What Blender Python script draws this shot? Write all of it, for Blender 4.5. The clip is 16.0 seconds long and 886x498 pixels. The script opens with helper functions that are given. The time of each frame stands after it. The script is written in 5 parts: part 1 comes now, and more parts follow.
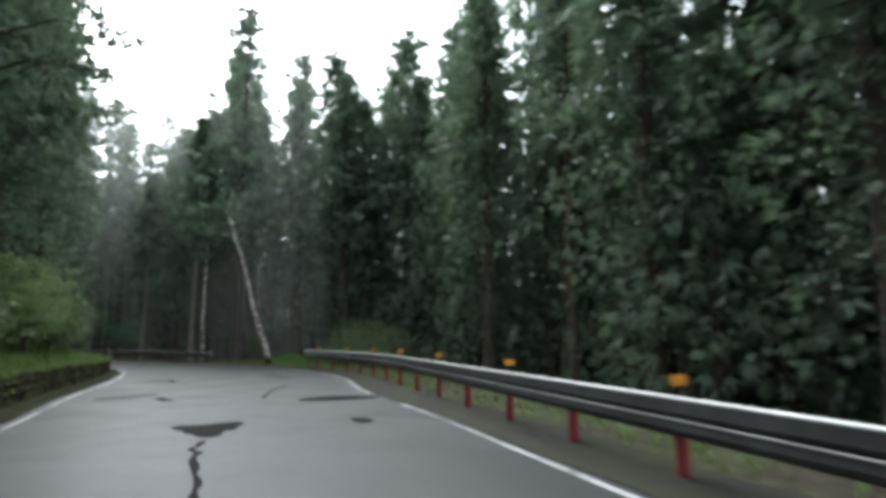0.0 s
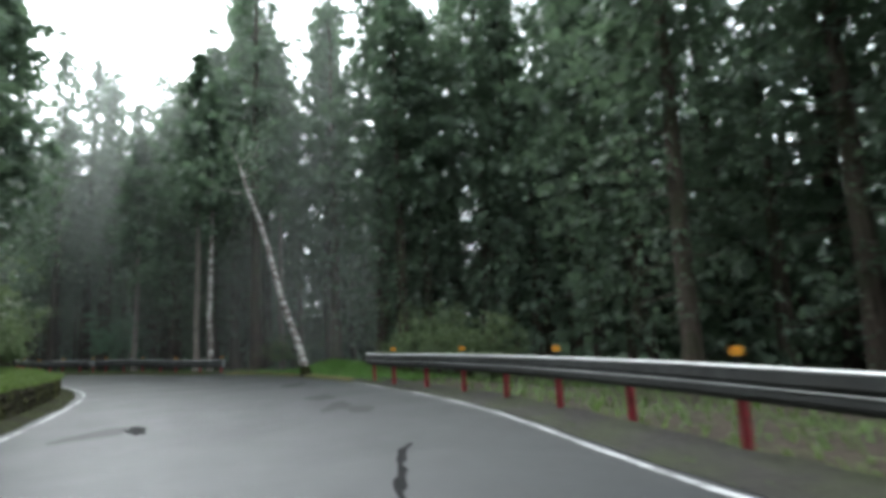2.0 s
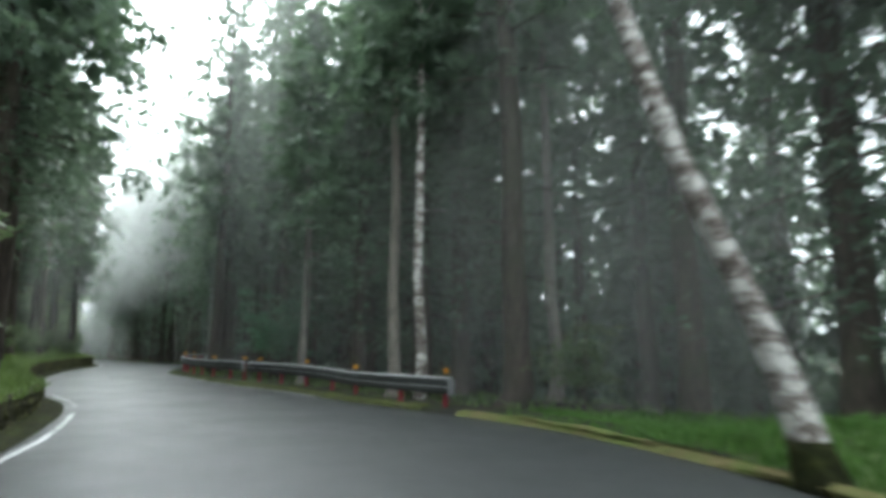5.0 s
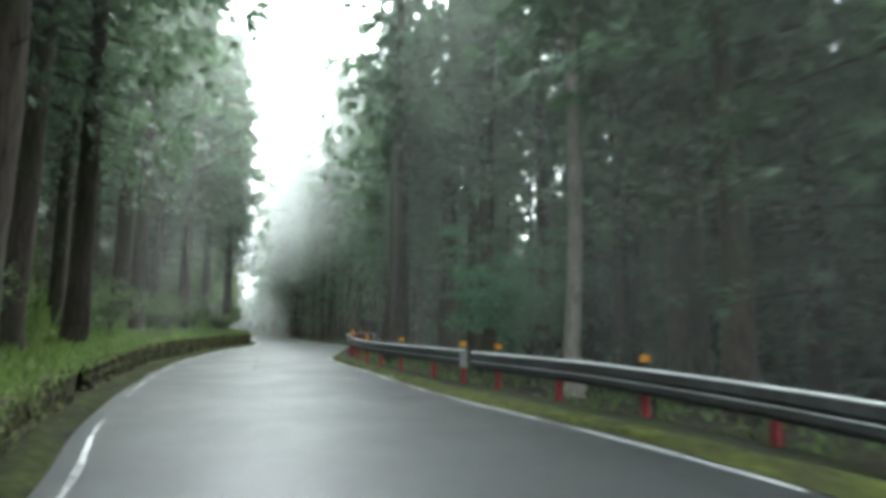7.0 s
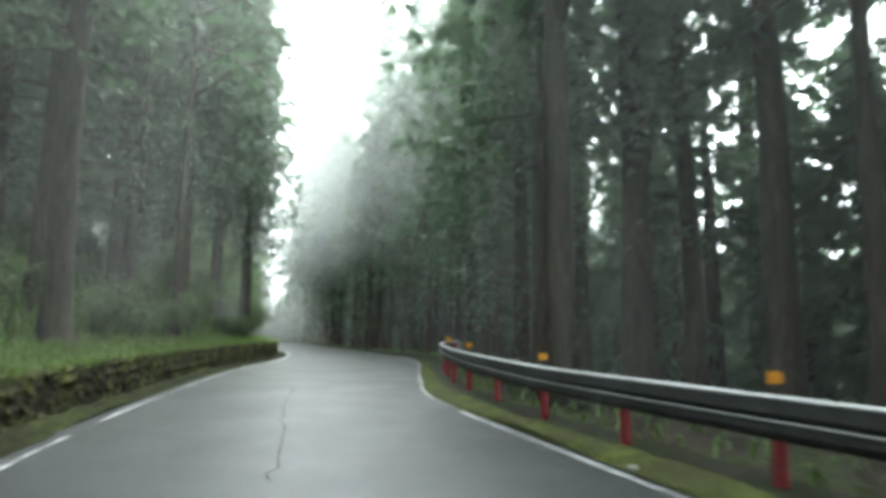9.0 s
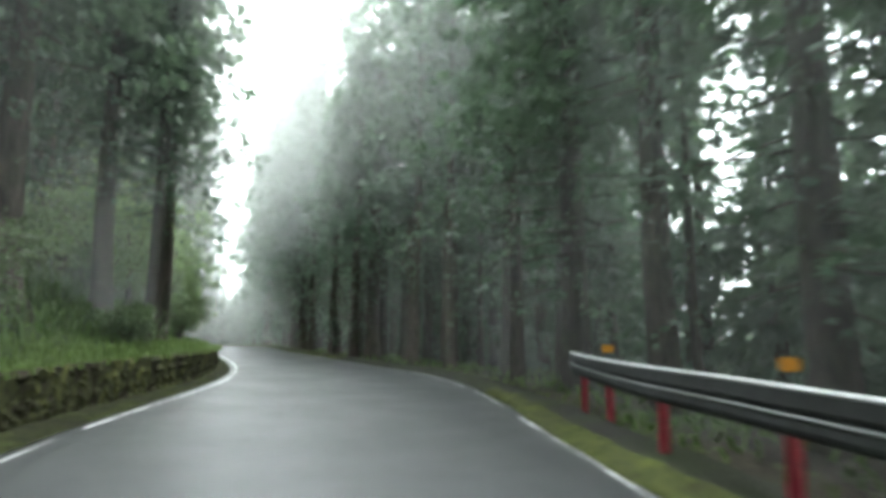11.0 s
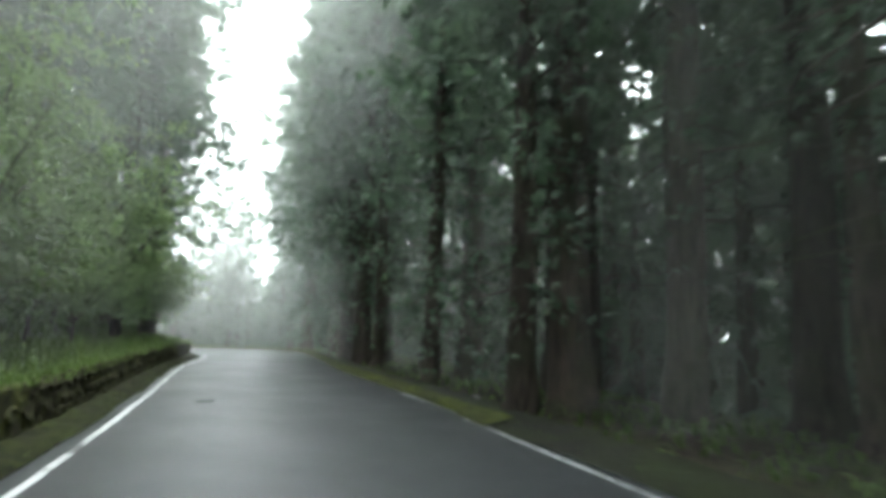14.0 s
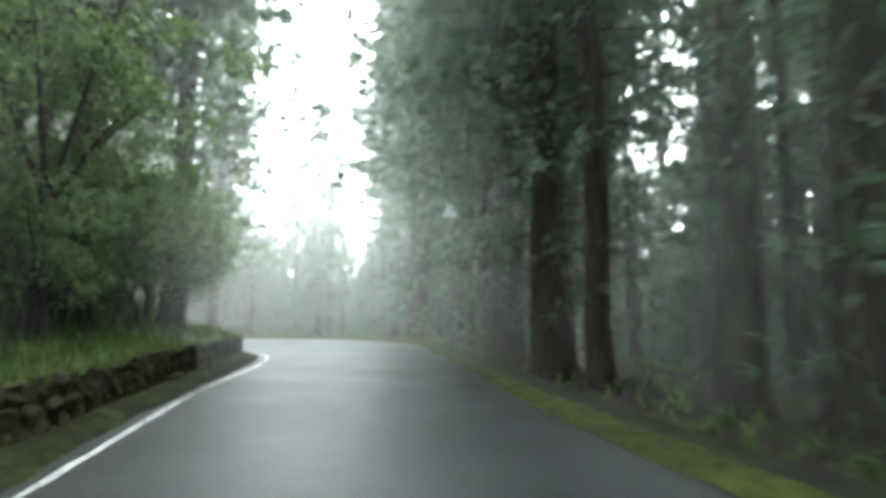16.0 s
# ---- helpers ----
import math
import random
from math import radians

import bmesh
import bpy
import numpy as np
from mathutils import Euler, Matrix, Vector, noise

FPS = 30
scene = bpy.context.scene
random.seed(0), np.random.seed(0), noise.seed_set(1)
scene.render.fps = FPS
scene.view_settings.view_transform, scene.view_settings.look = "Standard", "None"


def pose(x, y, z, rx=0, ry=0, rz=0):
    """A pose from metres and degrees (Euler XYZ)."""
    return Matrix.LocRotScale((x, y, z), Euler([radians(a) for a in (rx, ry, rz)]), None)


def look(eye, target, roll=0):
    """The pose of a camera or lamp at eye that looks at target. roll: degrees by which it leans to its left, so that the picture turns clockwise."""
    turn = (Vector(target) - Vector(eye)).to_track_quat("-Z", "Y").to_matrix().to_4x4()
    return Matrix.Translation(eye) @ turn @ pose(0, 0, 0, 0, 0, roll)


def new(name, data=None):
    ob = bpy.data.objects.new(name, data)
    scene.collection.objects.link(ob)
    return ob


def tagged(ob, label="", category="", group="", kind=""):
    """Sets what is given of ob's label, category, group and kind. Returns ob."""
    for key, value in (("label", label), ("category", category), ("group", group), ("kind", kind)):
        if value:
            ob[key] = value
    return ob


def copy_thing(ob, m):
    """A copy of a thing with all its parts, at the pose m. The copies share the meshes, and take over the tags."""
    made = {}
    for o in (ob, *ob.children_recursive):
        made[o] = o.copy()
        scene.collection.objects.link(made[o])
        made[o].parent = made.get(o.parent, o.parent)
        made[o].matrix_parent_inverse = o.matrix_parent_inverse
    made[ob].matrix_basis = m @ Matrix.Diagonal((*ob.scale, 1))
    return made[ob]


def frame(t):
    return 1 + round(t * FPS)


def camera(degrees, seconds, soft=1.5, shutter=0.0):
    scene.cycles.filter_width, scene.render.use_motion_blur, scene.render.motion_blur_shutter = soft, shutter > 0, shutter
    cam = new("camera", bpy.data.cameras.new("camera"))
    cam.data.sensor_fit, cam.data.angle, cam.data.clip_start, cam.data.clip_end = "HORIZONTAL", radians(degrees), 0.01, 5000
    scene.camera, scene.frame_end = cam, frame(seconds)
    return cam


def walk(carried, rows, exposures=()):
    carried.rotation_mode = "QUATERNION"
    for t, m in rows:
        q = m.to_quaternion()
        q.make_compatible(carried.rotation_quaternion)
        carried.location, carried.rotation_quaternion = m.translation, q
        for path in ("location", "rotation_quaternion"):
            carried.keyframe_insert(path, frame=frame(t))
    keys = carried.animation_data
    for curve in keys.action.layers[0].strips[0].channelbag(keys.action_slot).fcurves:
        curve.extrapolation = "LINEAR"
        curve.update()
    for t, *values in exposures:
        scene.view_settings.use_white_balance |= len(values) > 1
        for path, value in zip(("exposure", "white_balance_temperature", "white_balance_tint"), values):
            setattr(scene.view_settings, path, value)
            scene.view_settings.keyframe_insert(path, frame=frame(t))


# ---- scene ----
PATH = [
    (0.0, 2.716, 1.429, 14.92, 8.78, -0.34),
    (0.5, 0.936, 3.766, 17.20, 9.88, 0.81),
    (1.0, -0.800, 6.092, 16.03, 9.46, -0.90),
    (1.5, -2.438, 8.459, 15.85, 8.54, -2.90),
    (2.0, -3.971, 10.913, 15.75, 8.47, -2.36),
    (2.5, -5.535, 13.331, 16.22, 7.28, -2.11),
    (3.0, -7.311, 15.960, 17.66, 8.56, -2.05),
    (3.5, -9.279, 18.699, 21.33, 8.53, -0.62),
    (4.0, -11.211, 21.333, 24.69, 8.65, -0.84),
    (4.5, -13.202, 23.707, 29.38, 9.37, -0.69),
    (5.0, -15.343, 25.789, 34.30, 9.46, -0.10),
    (5.2, -16.246, 26.542, 36.11, 9.13, 0.09),
    (5.5, -17.609, 27.679, 38.85, 8.86, 0.20),
    (6.0, -20.109, 29.288, 42.75, 8.40, 0.38),
    (6.5, -22.828, 30.665, 45.77, 7.95, 0.57),
    (7.0, -25.693, 31.956, 47.86, 7.49, 0.75),
    (7.3, -27.450, 32.749, 48.63, 7.22, 0.86),
    (7.5, -28.653, 33.310, 49.46, 6.77, -0.20),
    (8.0, -31.567, 34.649, 50.01, 6.29, 0.12),
    (8.5, -34.235, 35.942, 51.92, 7.49, 1.42),
    (9.0, -36.785, 37.223, 50.52, 7.90, 0.68),
    (9.2, -37.812, 37.741, 49.90, 7.66, 0.68),
    (9.5, -39.379, 38.532, 48.70, 8.00, 0.50),
    (10.0, -42.046, 39.915, 47.79, 8.00, 0.50),
    (10.5, -44.798, 41.380, 47.30, 8.00, 0.50),
    (11.0, -47.662, 42.929, 47.22, 8.00, 0.50),
    (11.3, -49.450, 43.908, 47.57, 8.60, -1.97),
    (11.5, -50.675, 44.592, 47.20, 8.63, -1.75),
    (12.0, -53.782, 46.358, 46.40, 8.78, -0.44),
    (12.5, -56.841, 48.141, 46.03, 8.29, 1.21),
    (13.0, -59.788, 49.858, 47.17, 8.69, 0.35),
    (13.5, -62.686, 51.478, 50.04, 8.61, 1.51),
    (14.0, -65.578, 52.953, 52.18, 7.96, 1.78),
    (14.5, -68.418, 54.291, 54.17, 6.62, 1.41),
    (15.0, -71.147, 55.426, 56.59, 6.03, 0.12),
    (15.5, -73.779, 56.428, 58.08, 5.60, 0.17),
    (16.0, -76.397, 57.314, 60.89, 5.81, 0.79),
]
EYE = 1.25
cam = camera(72.66, 16.0, soft=4.4, shutter=0.5)
# seconds, x, y, yaw to the left, pitch up, lean
def eye_pose(x, y, yaw, pitch, lean):
    ya, pa = radians(yaw), radians(pitch)
    eye = Vector((x, y, EYE))
    ahead = Vector((-math.sin(ya) * math.cos(pa), math.cos(ya) * math.cos(pa), math.sin(pa)))
    return look(eye, eye + ahead, lean)


EXPOSURES = [(0.0, 1.25, 5950, 7.0), (1.5, 1.5, 5950, 7.0), (3.0, 2.25, 5850, 5.0), (4.2, 2.75, 5800, 4.0), (5.0, 2.15, 5900, 3.0), (7.5, 2.85, 5950, 1.0), (9.0, 2.75, 6000, 2.0),
             (11.5, 2.9, 6000, 4.0), (13.0, 2.55, 6000, 4.5), (14.0, 2.8, 6000, 3.5), (15.0, 2.9, 6000, 3.0), (16.0, 3.15, 6000, 3.0)]
walk(cam, [(t, eye_pose(*r)) for t, *r in PATH], EXPOSURES)

scene.cycles.transparent_max_bounces = 24

# ---- world and light: white overcast sky, a broad weak sun ahead of the car ----
world = bpy.data.worlds.new("overcast_sky")
scene.world = world
world.use_nodes = True
wn = world.node_tree
wn.nodes.clear()
sky = wn.nodes.new("ShaderNodeTexSky")
sky.sky_type, sky.sun_disc = "NISHITA", False
sky.sun_elevation, sky.sun_rotation = radians(38), radians(-50)
sky.dust_density, sky.air_density, sky.ozone_density = 6.0, 1.0, 1.0
sat = wn.nodes.new("ShaderNodeHueSaturation")
sat.inputs["Saturation"].default_value = 0.12
veil = wn.nodes.new("ShaderNodeMix")
veil.data_type = "RGBA"
veil.inputs[0].default_value = 0.55
veil.inputs[7].default_value = (13.0, 13.4, 13.4, 1)
bgd = wn.nodes.new("ShaderNodeBackground")
bgd.inputs["Strength"].default_value = 0.12
wout = wn.nodes.new("ShaderNodeOutputWorld")
wn.links.new(sky.outputs[0], sat.inputs["Color"])
wn.links.new(sat.outputs[0], veil.inputs[6])
wn.links.new(veil.outputs[2], bgd.inputs["Color"])
wn.links.new(bgd.outputs[0], wout.inputs[0])
sun_data = bpy.data.lights.new("sun", "SUN")
sun_data.energy, sun_data.angle, sun_data.color = 1.0, radians(35), (1.0, 0.97, 0.92)
sun_ob = new("sun", sun_data)
sun_ob.matrix_world = look((-60, 80, 70), (-30, 40, 0))


# ---- materials ----
def material(name, rough=0.8, spec=0.3):
    m = bpy.data.materials.new(name)
    m.use_nodes = True
    b = m.node_tree.nodes["Principled BSDF"]
    b.inputs["Roughness"].default_value = rough
    b.inputs["Specular IOR Level"].default_value = spec
    return m, m.node_tree.nodes, m.node_tree.links, b


def noise_tex(n, l, scale, detail=5, rough=0.6, coords="Object", stretch=None):
    tc = n.new("ShaderNodeTexCoord")
    t = n.new("ShaderNodeTexNoise")
    t.inputs["Scale"].default_value, t.inputs["Detail"].default_value, t.inputs["Roughness"].default_value = scale, detail, rough
    if stretch:
        mp = n.new("ShaderNodeMapping")
        mp.inputs["Scale"].default_value = stretch
        l.new(tc.outputs[coords], mp.inputs[0])
        l.new(mp.outputs[0], t.inputs["Vector"])
    else:
        l.new(tc.outputs[coords], t.inputs["Vector"])
    return t


def ramp(n, l, source, stops):
    r = n.new("ShaderNodeValToRGB")
    while len(r.color_ramp.elements) < len(stops):
        r.color_ramp.elements.new(0.5)
    for e, (p, col) in zip(r.color_ramp.elements, stops):
        e.position = p
        e.color = (*col, 1) if len(col) == 3 else col
    l.new(source, r.inputs[0])
    return r


def mix_col(n, l, fac, a, b):
    m = n.new("ShaderNodeMix")
    m.data_type = "RGBA"
    for sock, v in ((0, fac), (6, a), (7, b)):
        if isinstance(v, (int, float)):
            m.inputs[sock].default_value = v
        elif isinstance(v, tuple):
            m.inputs[sock].default_value = (*v, 1)
        else:
            l.new(v, m.inputs[sock])
    return m.outputs[2]


def bump(n, l, b, height, strength, dist):
    bp = n.new("ShaderNodeBump")
    bp.inputs["Strength"].default_value, bp.inputs["Distance"].default_value = strength, dist
    l.new(height, bp.inputs["Height"])
    l.new(bp.outputs[0], b.inputs["Normal"])


def two_scale(name, stops, fine, coarse, rough=0.85, spec=0.25, relief=0.5, dist=0.01, stretch=None, other=None, amount=0.5, coords="Object"):
    """Grain at a fine scale, stains at a coarse one, relief."""
    m, n, l, b = material(name, rough, spec)
    t1 = noise_tex(n, l, fine, 6, 0.65, coords, stretch)
    c1 = ramp(n, l, t1.outputs[0], stops).outputs[0]
    if other:
        t2 = noise_tex(n, l, coarse, 4, 0.6, coords)
        k = ramp(n, l, t2.outputs[0], [(0.5 - 0.12, (0, 0, 0)), (0.5 + 0.15, (amount,) * 3)]).outputs[0]
        c1 = mix_col(n, l, k, c1, other)
    l.new(c1, b.inputs["Base Color"])
    bump(n, l, b, t1.outputs[0], relief, dist)
    return m


def leaf_material(name, dark, light, through_col, rough=0.55):
    """Leaves: colour varies from clump to clump and tree to tree, and some light passes through."""
    m, n, l, b = material(name, rough, 0.3)
    geo = n.new("ShaderNodeNewGeometry")
    info = n.new("ShaderNodeObjectInfo")
    t = noise_tex(n, l, 0.9, 3)
    add = n.new("ShaderNodeMath")
    add.operation = "MULTIPLY_ADD"
    l.new(geo.outputs["Random Per Island"], add.inputs[0])
    add.inputs[1].default_value = 0.55
    l.new(t.outputs[0], add.inputs[2])
    add2 = n.new("ShaderNodeMath")
    add2.operation = "MULTIPLY_ADD"
    l.new(info.outputs["Random"], add2.inputs[0])
    add2.inputs[1].default_value = 0.35
    l.new(add.outputs[0], add2.inputs[2])
    c = ramp(n, l, add2.outputs[0], [(0.45, dark), (1.15, light)]).outputs[0]
    l.new(c, b.inputs["Base Color"])
    tr = n.new("ShaderNodeBsdfTranslucent")
    tr.inputs["Color"].default_value = (*through_col, 1)
    mx = n.new("ShaderNodeMixShader")
    mx.inputs[0].default_value = 0.38
    out = n["Material Output"]
    l.new(b.outputs[0], mx.inputs[1])
    l.new(tr.outputs[0], mx.inputs[2])
    l.new(mx.outputs[0], out.inputs["Surface"])
    return m


def asphalt_material():
    m, n, l, b = material("wet_asphalt", 0.4, 0.4)
    grain = noise_tex(n, l, 90, 3, 0.7)
    stain = noise_tex(n, l, 0.55, 5, 0.6)
    fine = noise_tex(n, l, 3.5, 6, 0.65)
    c = ramp(n, l, grain.outputs[0], [(0.3, (0.018, 0.0195, 0.02)), (0.7, (0.054, 0.056, 0.055))]).outputs[0]
    k = ramp(n, l, stain.outputs[0], [(0.4, (0, 0, 0)), (0.62, (0.55,) * 3)]).outputs[0]
    c = mix_col(n, l, k, c, (0.036, 0.038, 0.038))
    k2 = ramp(n, l, fine.outputs[0], [(0.55, (0, 0, 0)), (0.75, (0.5,) * 3)]).outputs[0]
    c = mix_col(n, l, k2, c, (0.08, 0.082, 0.08))
    l.new(c, b.inputs["Base Color"])
    add = n.new("ShaderNodeMath")
    add.operation = "MULTIPLY_ADD"
    l.new(fine.outputs[0], add.inputs[0])
    add.inputs[1].default_value = 0.08
    sub = n.new("ShaderNodeMath")
    sub.operation = "MULTIPLY_ADD"
    l.new(stain.outputs[0], sub.inputs[0])
    sub.inputs[1].default_value, sub.inputs[2].default_value = -0.24, 0.53
    l.new(sub.outputs[0], add.inputs[2])
    l.new(add.outputs[0], b.inputs["Roughness"])
    bump(n, l, b, grain.outputs[0], 0.25, 0.006)
    return m


def paint_material(name="worn_white_paint", worn=0.0):
    """Old white road paint, worn through to the asphalt in places."""
    m, n, l, b = material(name, 0.5, 0.4)
    t = noise_tex(n, l, 7, 8, 0.75)
    big = noise_tex(n, l, 0.5, 3, 0.5)
    s = n.new("ShaderNodeMath")
    s.operation = "ADD"
    l.new(t.outputs[0], s.inputs[0])
    l.new(big.outputs[0], s.inputs[1])
    half = n.new("ShaderNodeMath")
    half.operation = "MULTIPLY"
    half.inputs[1].default_value = 0.8
    l.new(s.outputs[0], half.inputs[0])
    c = ramp(n, l, half.outputs[0], [(0.69 + worn * 0.03, (0.09, 0.09, 0.085)), (0.785 + worn * 0.06, (0.4 - 0.17 * worn,) * 3), (0.8 + worn * 0.08, (0.54 - 0.18 * worn,) * 3)]).outputs[0]
    l.new(c, b.inputs["Base Color"])
    bump(n, l, b, t.outputs[0], 0.3, 0.004)
    return m


def bark_material(name, dark, light, moss=(0.05, 0.07, 0.03), amount=0.5):
    m, n, l, b = material(name, 0.9, 0.2)
    t = noise_tex(n, l, 2.2, 8, 0.7, "Object", (9, 9, 0.9))
    t2 = noise_tex(n, l, 0.7, 4, 0.6)
    info = n.new("ShaderNodeObjectInfo")
    c = ramp(n, l, t.outputs[0], [(0.32, dark), (0.68, light)]).outputs[0]
    k = ramp(n, l, t2.outputs[0], [(0.45, (0, 0, 0)), (0.65, (amount,) * 3)]).outputs[0]
    c = mix_col(n, l, k, c, moss)
    hs = n.new("ShaderNodeHueSaturation")
    v = n.new("ShaderNodeMath")
    v.operation = "MULTIPLY_ADD"
    l.new(info.outputs["Random"], v.inputs[0])
    v.inputs[1].default_value, v.inputs[2].default_value = 0.5, 0.75
    l.new(v.outputs[0], hs.inputs["Value"])
    l.new(c, hs.inputs["Color"])
    l.new(hs.outputs[0], b.inputs["Base Color"])
    bump(n, l, b, t.outputs[0], 0.9, 0.03)
    return m


def speckled_bark():
    """Pale lichen blotches with brown bark between them, in rings."""
    m, n, l, b = material("speckled_pale_bark", 0.85, 0.25)
    t = noise_tex(n, l, 1.6, 6, 0.7, "Object", (2.0, 2.0, 3.2))
    t2 = noise_tex(n, l, 14, 5, 0.7)
    s = n.new("ShaderNodeMath")
    s.operation = "MULTIPLY_ADD"
    l.new(t2.outputs[0], s.inputs[0])
    s.inputs[1].default_value = 0.35
    l.new(t.outputs[0], s.inputs[2])
    c = ramp(n, l, s.outputs[0], [(0.55, (0.07, 0.055, 0.045)), (0.66, (0.22, 0.19, 0.17)), (0.76, (0.62, 0.6, 0.56))]).outputs[0]
    l.new(c, b.inputs["Base Color"])
    bump(n, l, b, s.outputs[0], 0.7, 0.02)
    return m


def ground_material():
    """Forest litter and moss; grass-covered soil where the mask says so."""
    m, n, l, b = material("forest_floor", 0.95, 0.15)
    t = noise_tex(n, l, 5, 8, 0.7)
    t2 = noise_tex(n, l, 0.45, 5, 0.6)
    litter = ramp(n, l, t.outputs[0], [(0.3, (0.018, 0.014, 0.011)), (0.7, (0.07, 0.057, 0.042))]).outputs[0]
    green = ramp(n, l, t.outputs[0], [(0.3, (0.025, 0.04, 0.014)), (0.7, (0.085, 0.125, 0.035))]).outputs[0]
    k = ramp(n, l, t2.outputs[0], [(0.48, (0, 0, 0)), (0.64, (0.6,) * 3)]).outputs[0]
    c = mix_col(n, l, k, litter, green)
    at = n.new("ShaderNodeAttribute")
    at.attribute_name = "grass"
    c = mix_col(n, l, at.outputs["Fac"], c, green)
    l.new(c, b.inputs["Base Color"])
    bump(n, l, b, t.outputs[0], 0.8, 0.05)
    return m


M_ROAD = asphalt_material()
M_PAINT = paint_material()
M_PAINT_WORN = paint_material("scuffed_white_paint", 0.5)
M_GROUND = ground_material()
M_BARK = bark_material("cedar_bark", (0.028, 0.022, 0.018), (0.12, 0.095, 0.078))
M_BARK_PALE = bark_material("pale_bark", (0.10, 0.085, 0.07), (0.33, 0.30, 0.26), (0.12, 0.12, 0.09), 0.4)
M_SPECKLED = speckled_bark()
M_CEDAR = leaf_material("cedar_foliage", (0.048, 0.075, 0.053), (0.12, 0.165, 0.112), (0.15, 0.22, 0.125))
M_BROAD = leaf_material("broad_leaves", (0.08, 0.12, 0.055), (0.205, 0.28, 0.13), (0.25, 0.35, 0.13), 0.5)
M_RAIL_LEAF = leaf_material("rail_leaves", (0.042, 0.08, 0.05), (0.11, 0.19, 0.12), (0.12, 0.22, 0.11), 0.5)
M_SHRUB = leaf_material("shrub_leaves", (0.04, 0.06, 0.032), (0.125, 0.165, 0.08), (0.13, 0.18, 0.075), 0.5)
M_GRASS = leaf_material("grass_blades", (0.04, 0.07, 0.02), (0.13, 0.19, 0.05), (0.14, 0.21, 0.05), 0.6)
M_LAWN = leaf_material("lawn_blades", (0.04, 0.085, 0.02), (0.11, 0.215, 0.05), (0.13, 0.25, 0.05), 0.6)
M_FERN = leaf_material("undergrowth", (0.035, 0.06, 0.024), (0.125, 0.19, 0.065), (0.13, 0.2, 0.055), 0.6)
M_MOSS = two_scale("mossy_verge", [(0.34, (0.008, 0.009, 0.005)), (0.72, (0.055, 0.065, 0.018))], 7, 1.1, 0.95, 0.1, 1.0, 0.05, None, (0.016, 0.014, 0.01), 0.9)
M_MOSS_LIGHT = two_scale("yellow_green_moss", [(0.3, (0.03, 0.036, 0.012)), (0.7, (0.105, 0.12, 0.03))], 6, 1.3, 0.95, 0.12, 1.0, 0.05, None, (0.04, 0.038, 0.022), 0.8)
M_STONE = two_scale("mossy_stone", [(0.34, (0.032, 0.029, 0.02)), (0.5, (0.068, 0.07, 0.03)), (0.7, (0.16, 0.175, 0.05))], 5, 1.4, 0.95, 0.12, 1.0, 0.035, None, (0.028, 0.023, 0.018), 0.85)
# steel's shade sits in the beam's dark colour, its sky light in the rims
M_STEEL_SHADE = two_scale("shaded_steel", [(0.3, (0.035, 0.037, 0.037)), (0.7, (0.075, 0.078, 0.076))], 6, 0.9, 0.7, 0.15, 0.12, 0.004, None, (0.035, 0.035, 0.032), 0.7)
M_STEEL_SHADE.node_tree.nodes["Principled BSDF"].inputs["Metallic"].default_value = 0.1
M_RIM_LIT = two_scale("sky_lit_rim", [(0.3, (0.55, 0.56, 0.56)), (0.7, (0.8, 0.81, 0.8))], 9, 0.7, 0.4, 0.5, 0.1, 0.003, None, (0.42, 0.42, 0.4), 0.6)
M_WING_AND_RIM = two_scale("pale_wing_and_lit_rim", [(0.3, (0.28, 0.29, 0.285)), (0.7, (0.45, 0.46, 0.45))], 8, 0.9, 0.55, 0.3, 0.12, 0.004, None, (0.2, 0.2, 0.19), 0.6)
M_RED = two_scale("faded_red_paint", [(0.3, (0.2, 0.018, 0.03)), (0.7, (0.38, 0.03, 0.05))], 12, 2.5, 0.6, 0.35, 0.3, 0.004, None, (0.16, 0.06, 0.05), 0.6)
M_AMBER = two_scale("amber_reflector", [(0.3, (0.55, 0.24, 0.03)), (0.7, (0.75, 0.36, 0.05))], 25, 4, 0.25, 0.6, 0.1, 0.002)
M_WET = two_scale("wet_dark_patch", [(0.35, (0.008, 0.008, 0.008)), (0.7, (0.026, 0.026, 0.026))], 14, 1.5, 0.75, 0.03, 0.5, 0.008)
M_DAMP = two_scale("damp_asphalt", [(0.35, (0.01, 0.01, 0.01)), (0.7, (0.026, 0.026, 0.026))], 30, 2.0, 0.55, 0.25, 0.3, 0.006)
M_GRAVEL = two_scale("dark_wet_gravel", [(0.32, (0.008, 0.0075, 0.0065)), (0.72, (0.045, 0.041, 0.034))], 16, 0.8, 0.85, 0.2, 0.9, 0.03, None, (0.03, 0.038, 0.012), 0.8)
M_LITTER = two_scale("dry_leaf_litter", [(0.3, (0.07, 0.06, 0.025)), (0.7, (0.21, 0.17, 0.085))], 14, 1.6, 0.95, 0.15, 0.8, 0.03, None, (0.10, 0.14, 0.035), 0.8)
M_CONCRETE = two_scale("damp_concrete", [(0.3, (0.12, 0.12, 0.11)), (0.7, (0.27, 0.265, 0.25))], 8, 0.9, 0.85, 0.3, 0.4, 0.01, None, (0.09, 0.10, 0.05), 0.6)


# ---- building helpers ----
def mesh_from(name, verts, faces, mat, smooth=False):
    me = bpy.data.meshes.new(name)
    me.from_pydata([tuple(v) for v in verts], [], [tuple(int(i) for i in f) for f in faces])
    me.materials.append(mat)
    if smooth:
        me.shade_smooth()
    me.update()
    return me


def part(name, me, parent, label=""):
    ob = new(name, me)
    ob.parent = parent
    return tagged(ob, label)


def empty(name, m=Matrix()):
    ob = new(name)
    ob.matrix_basis = m
    return ob


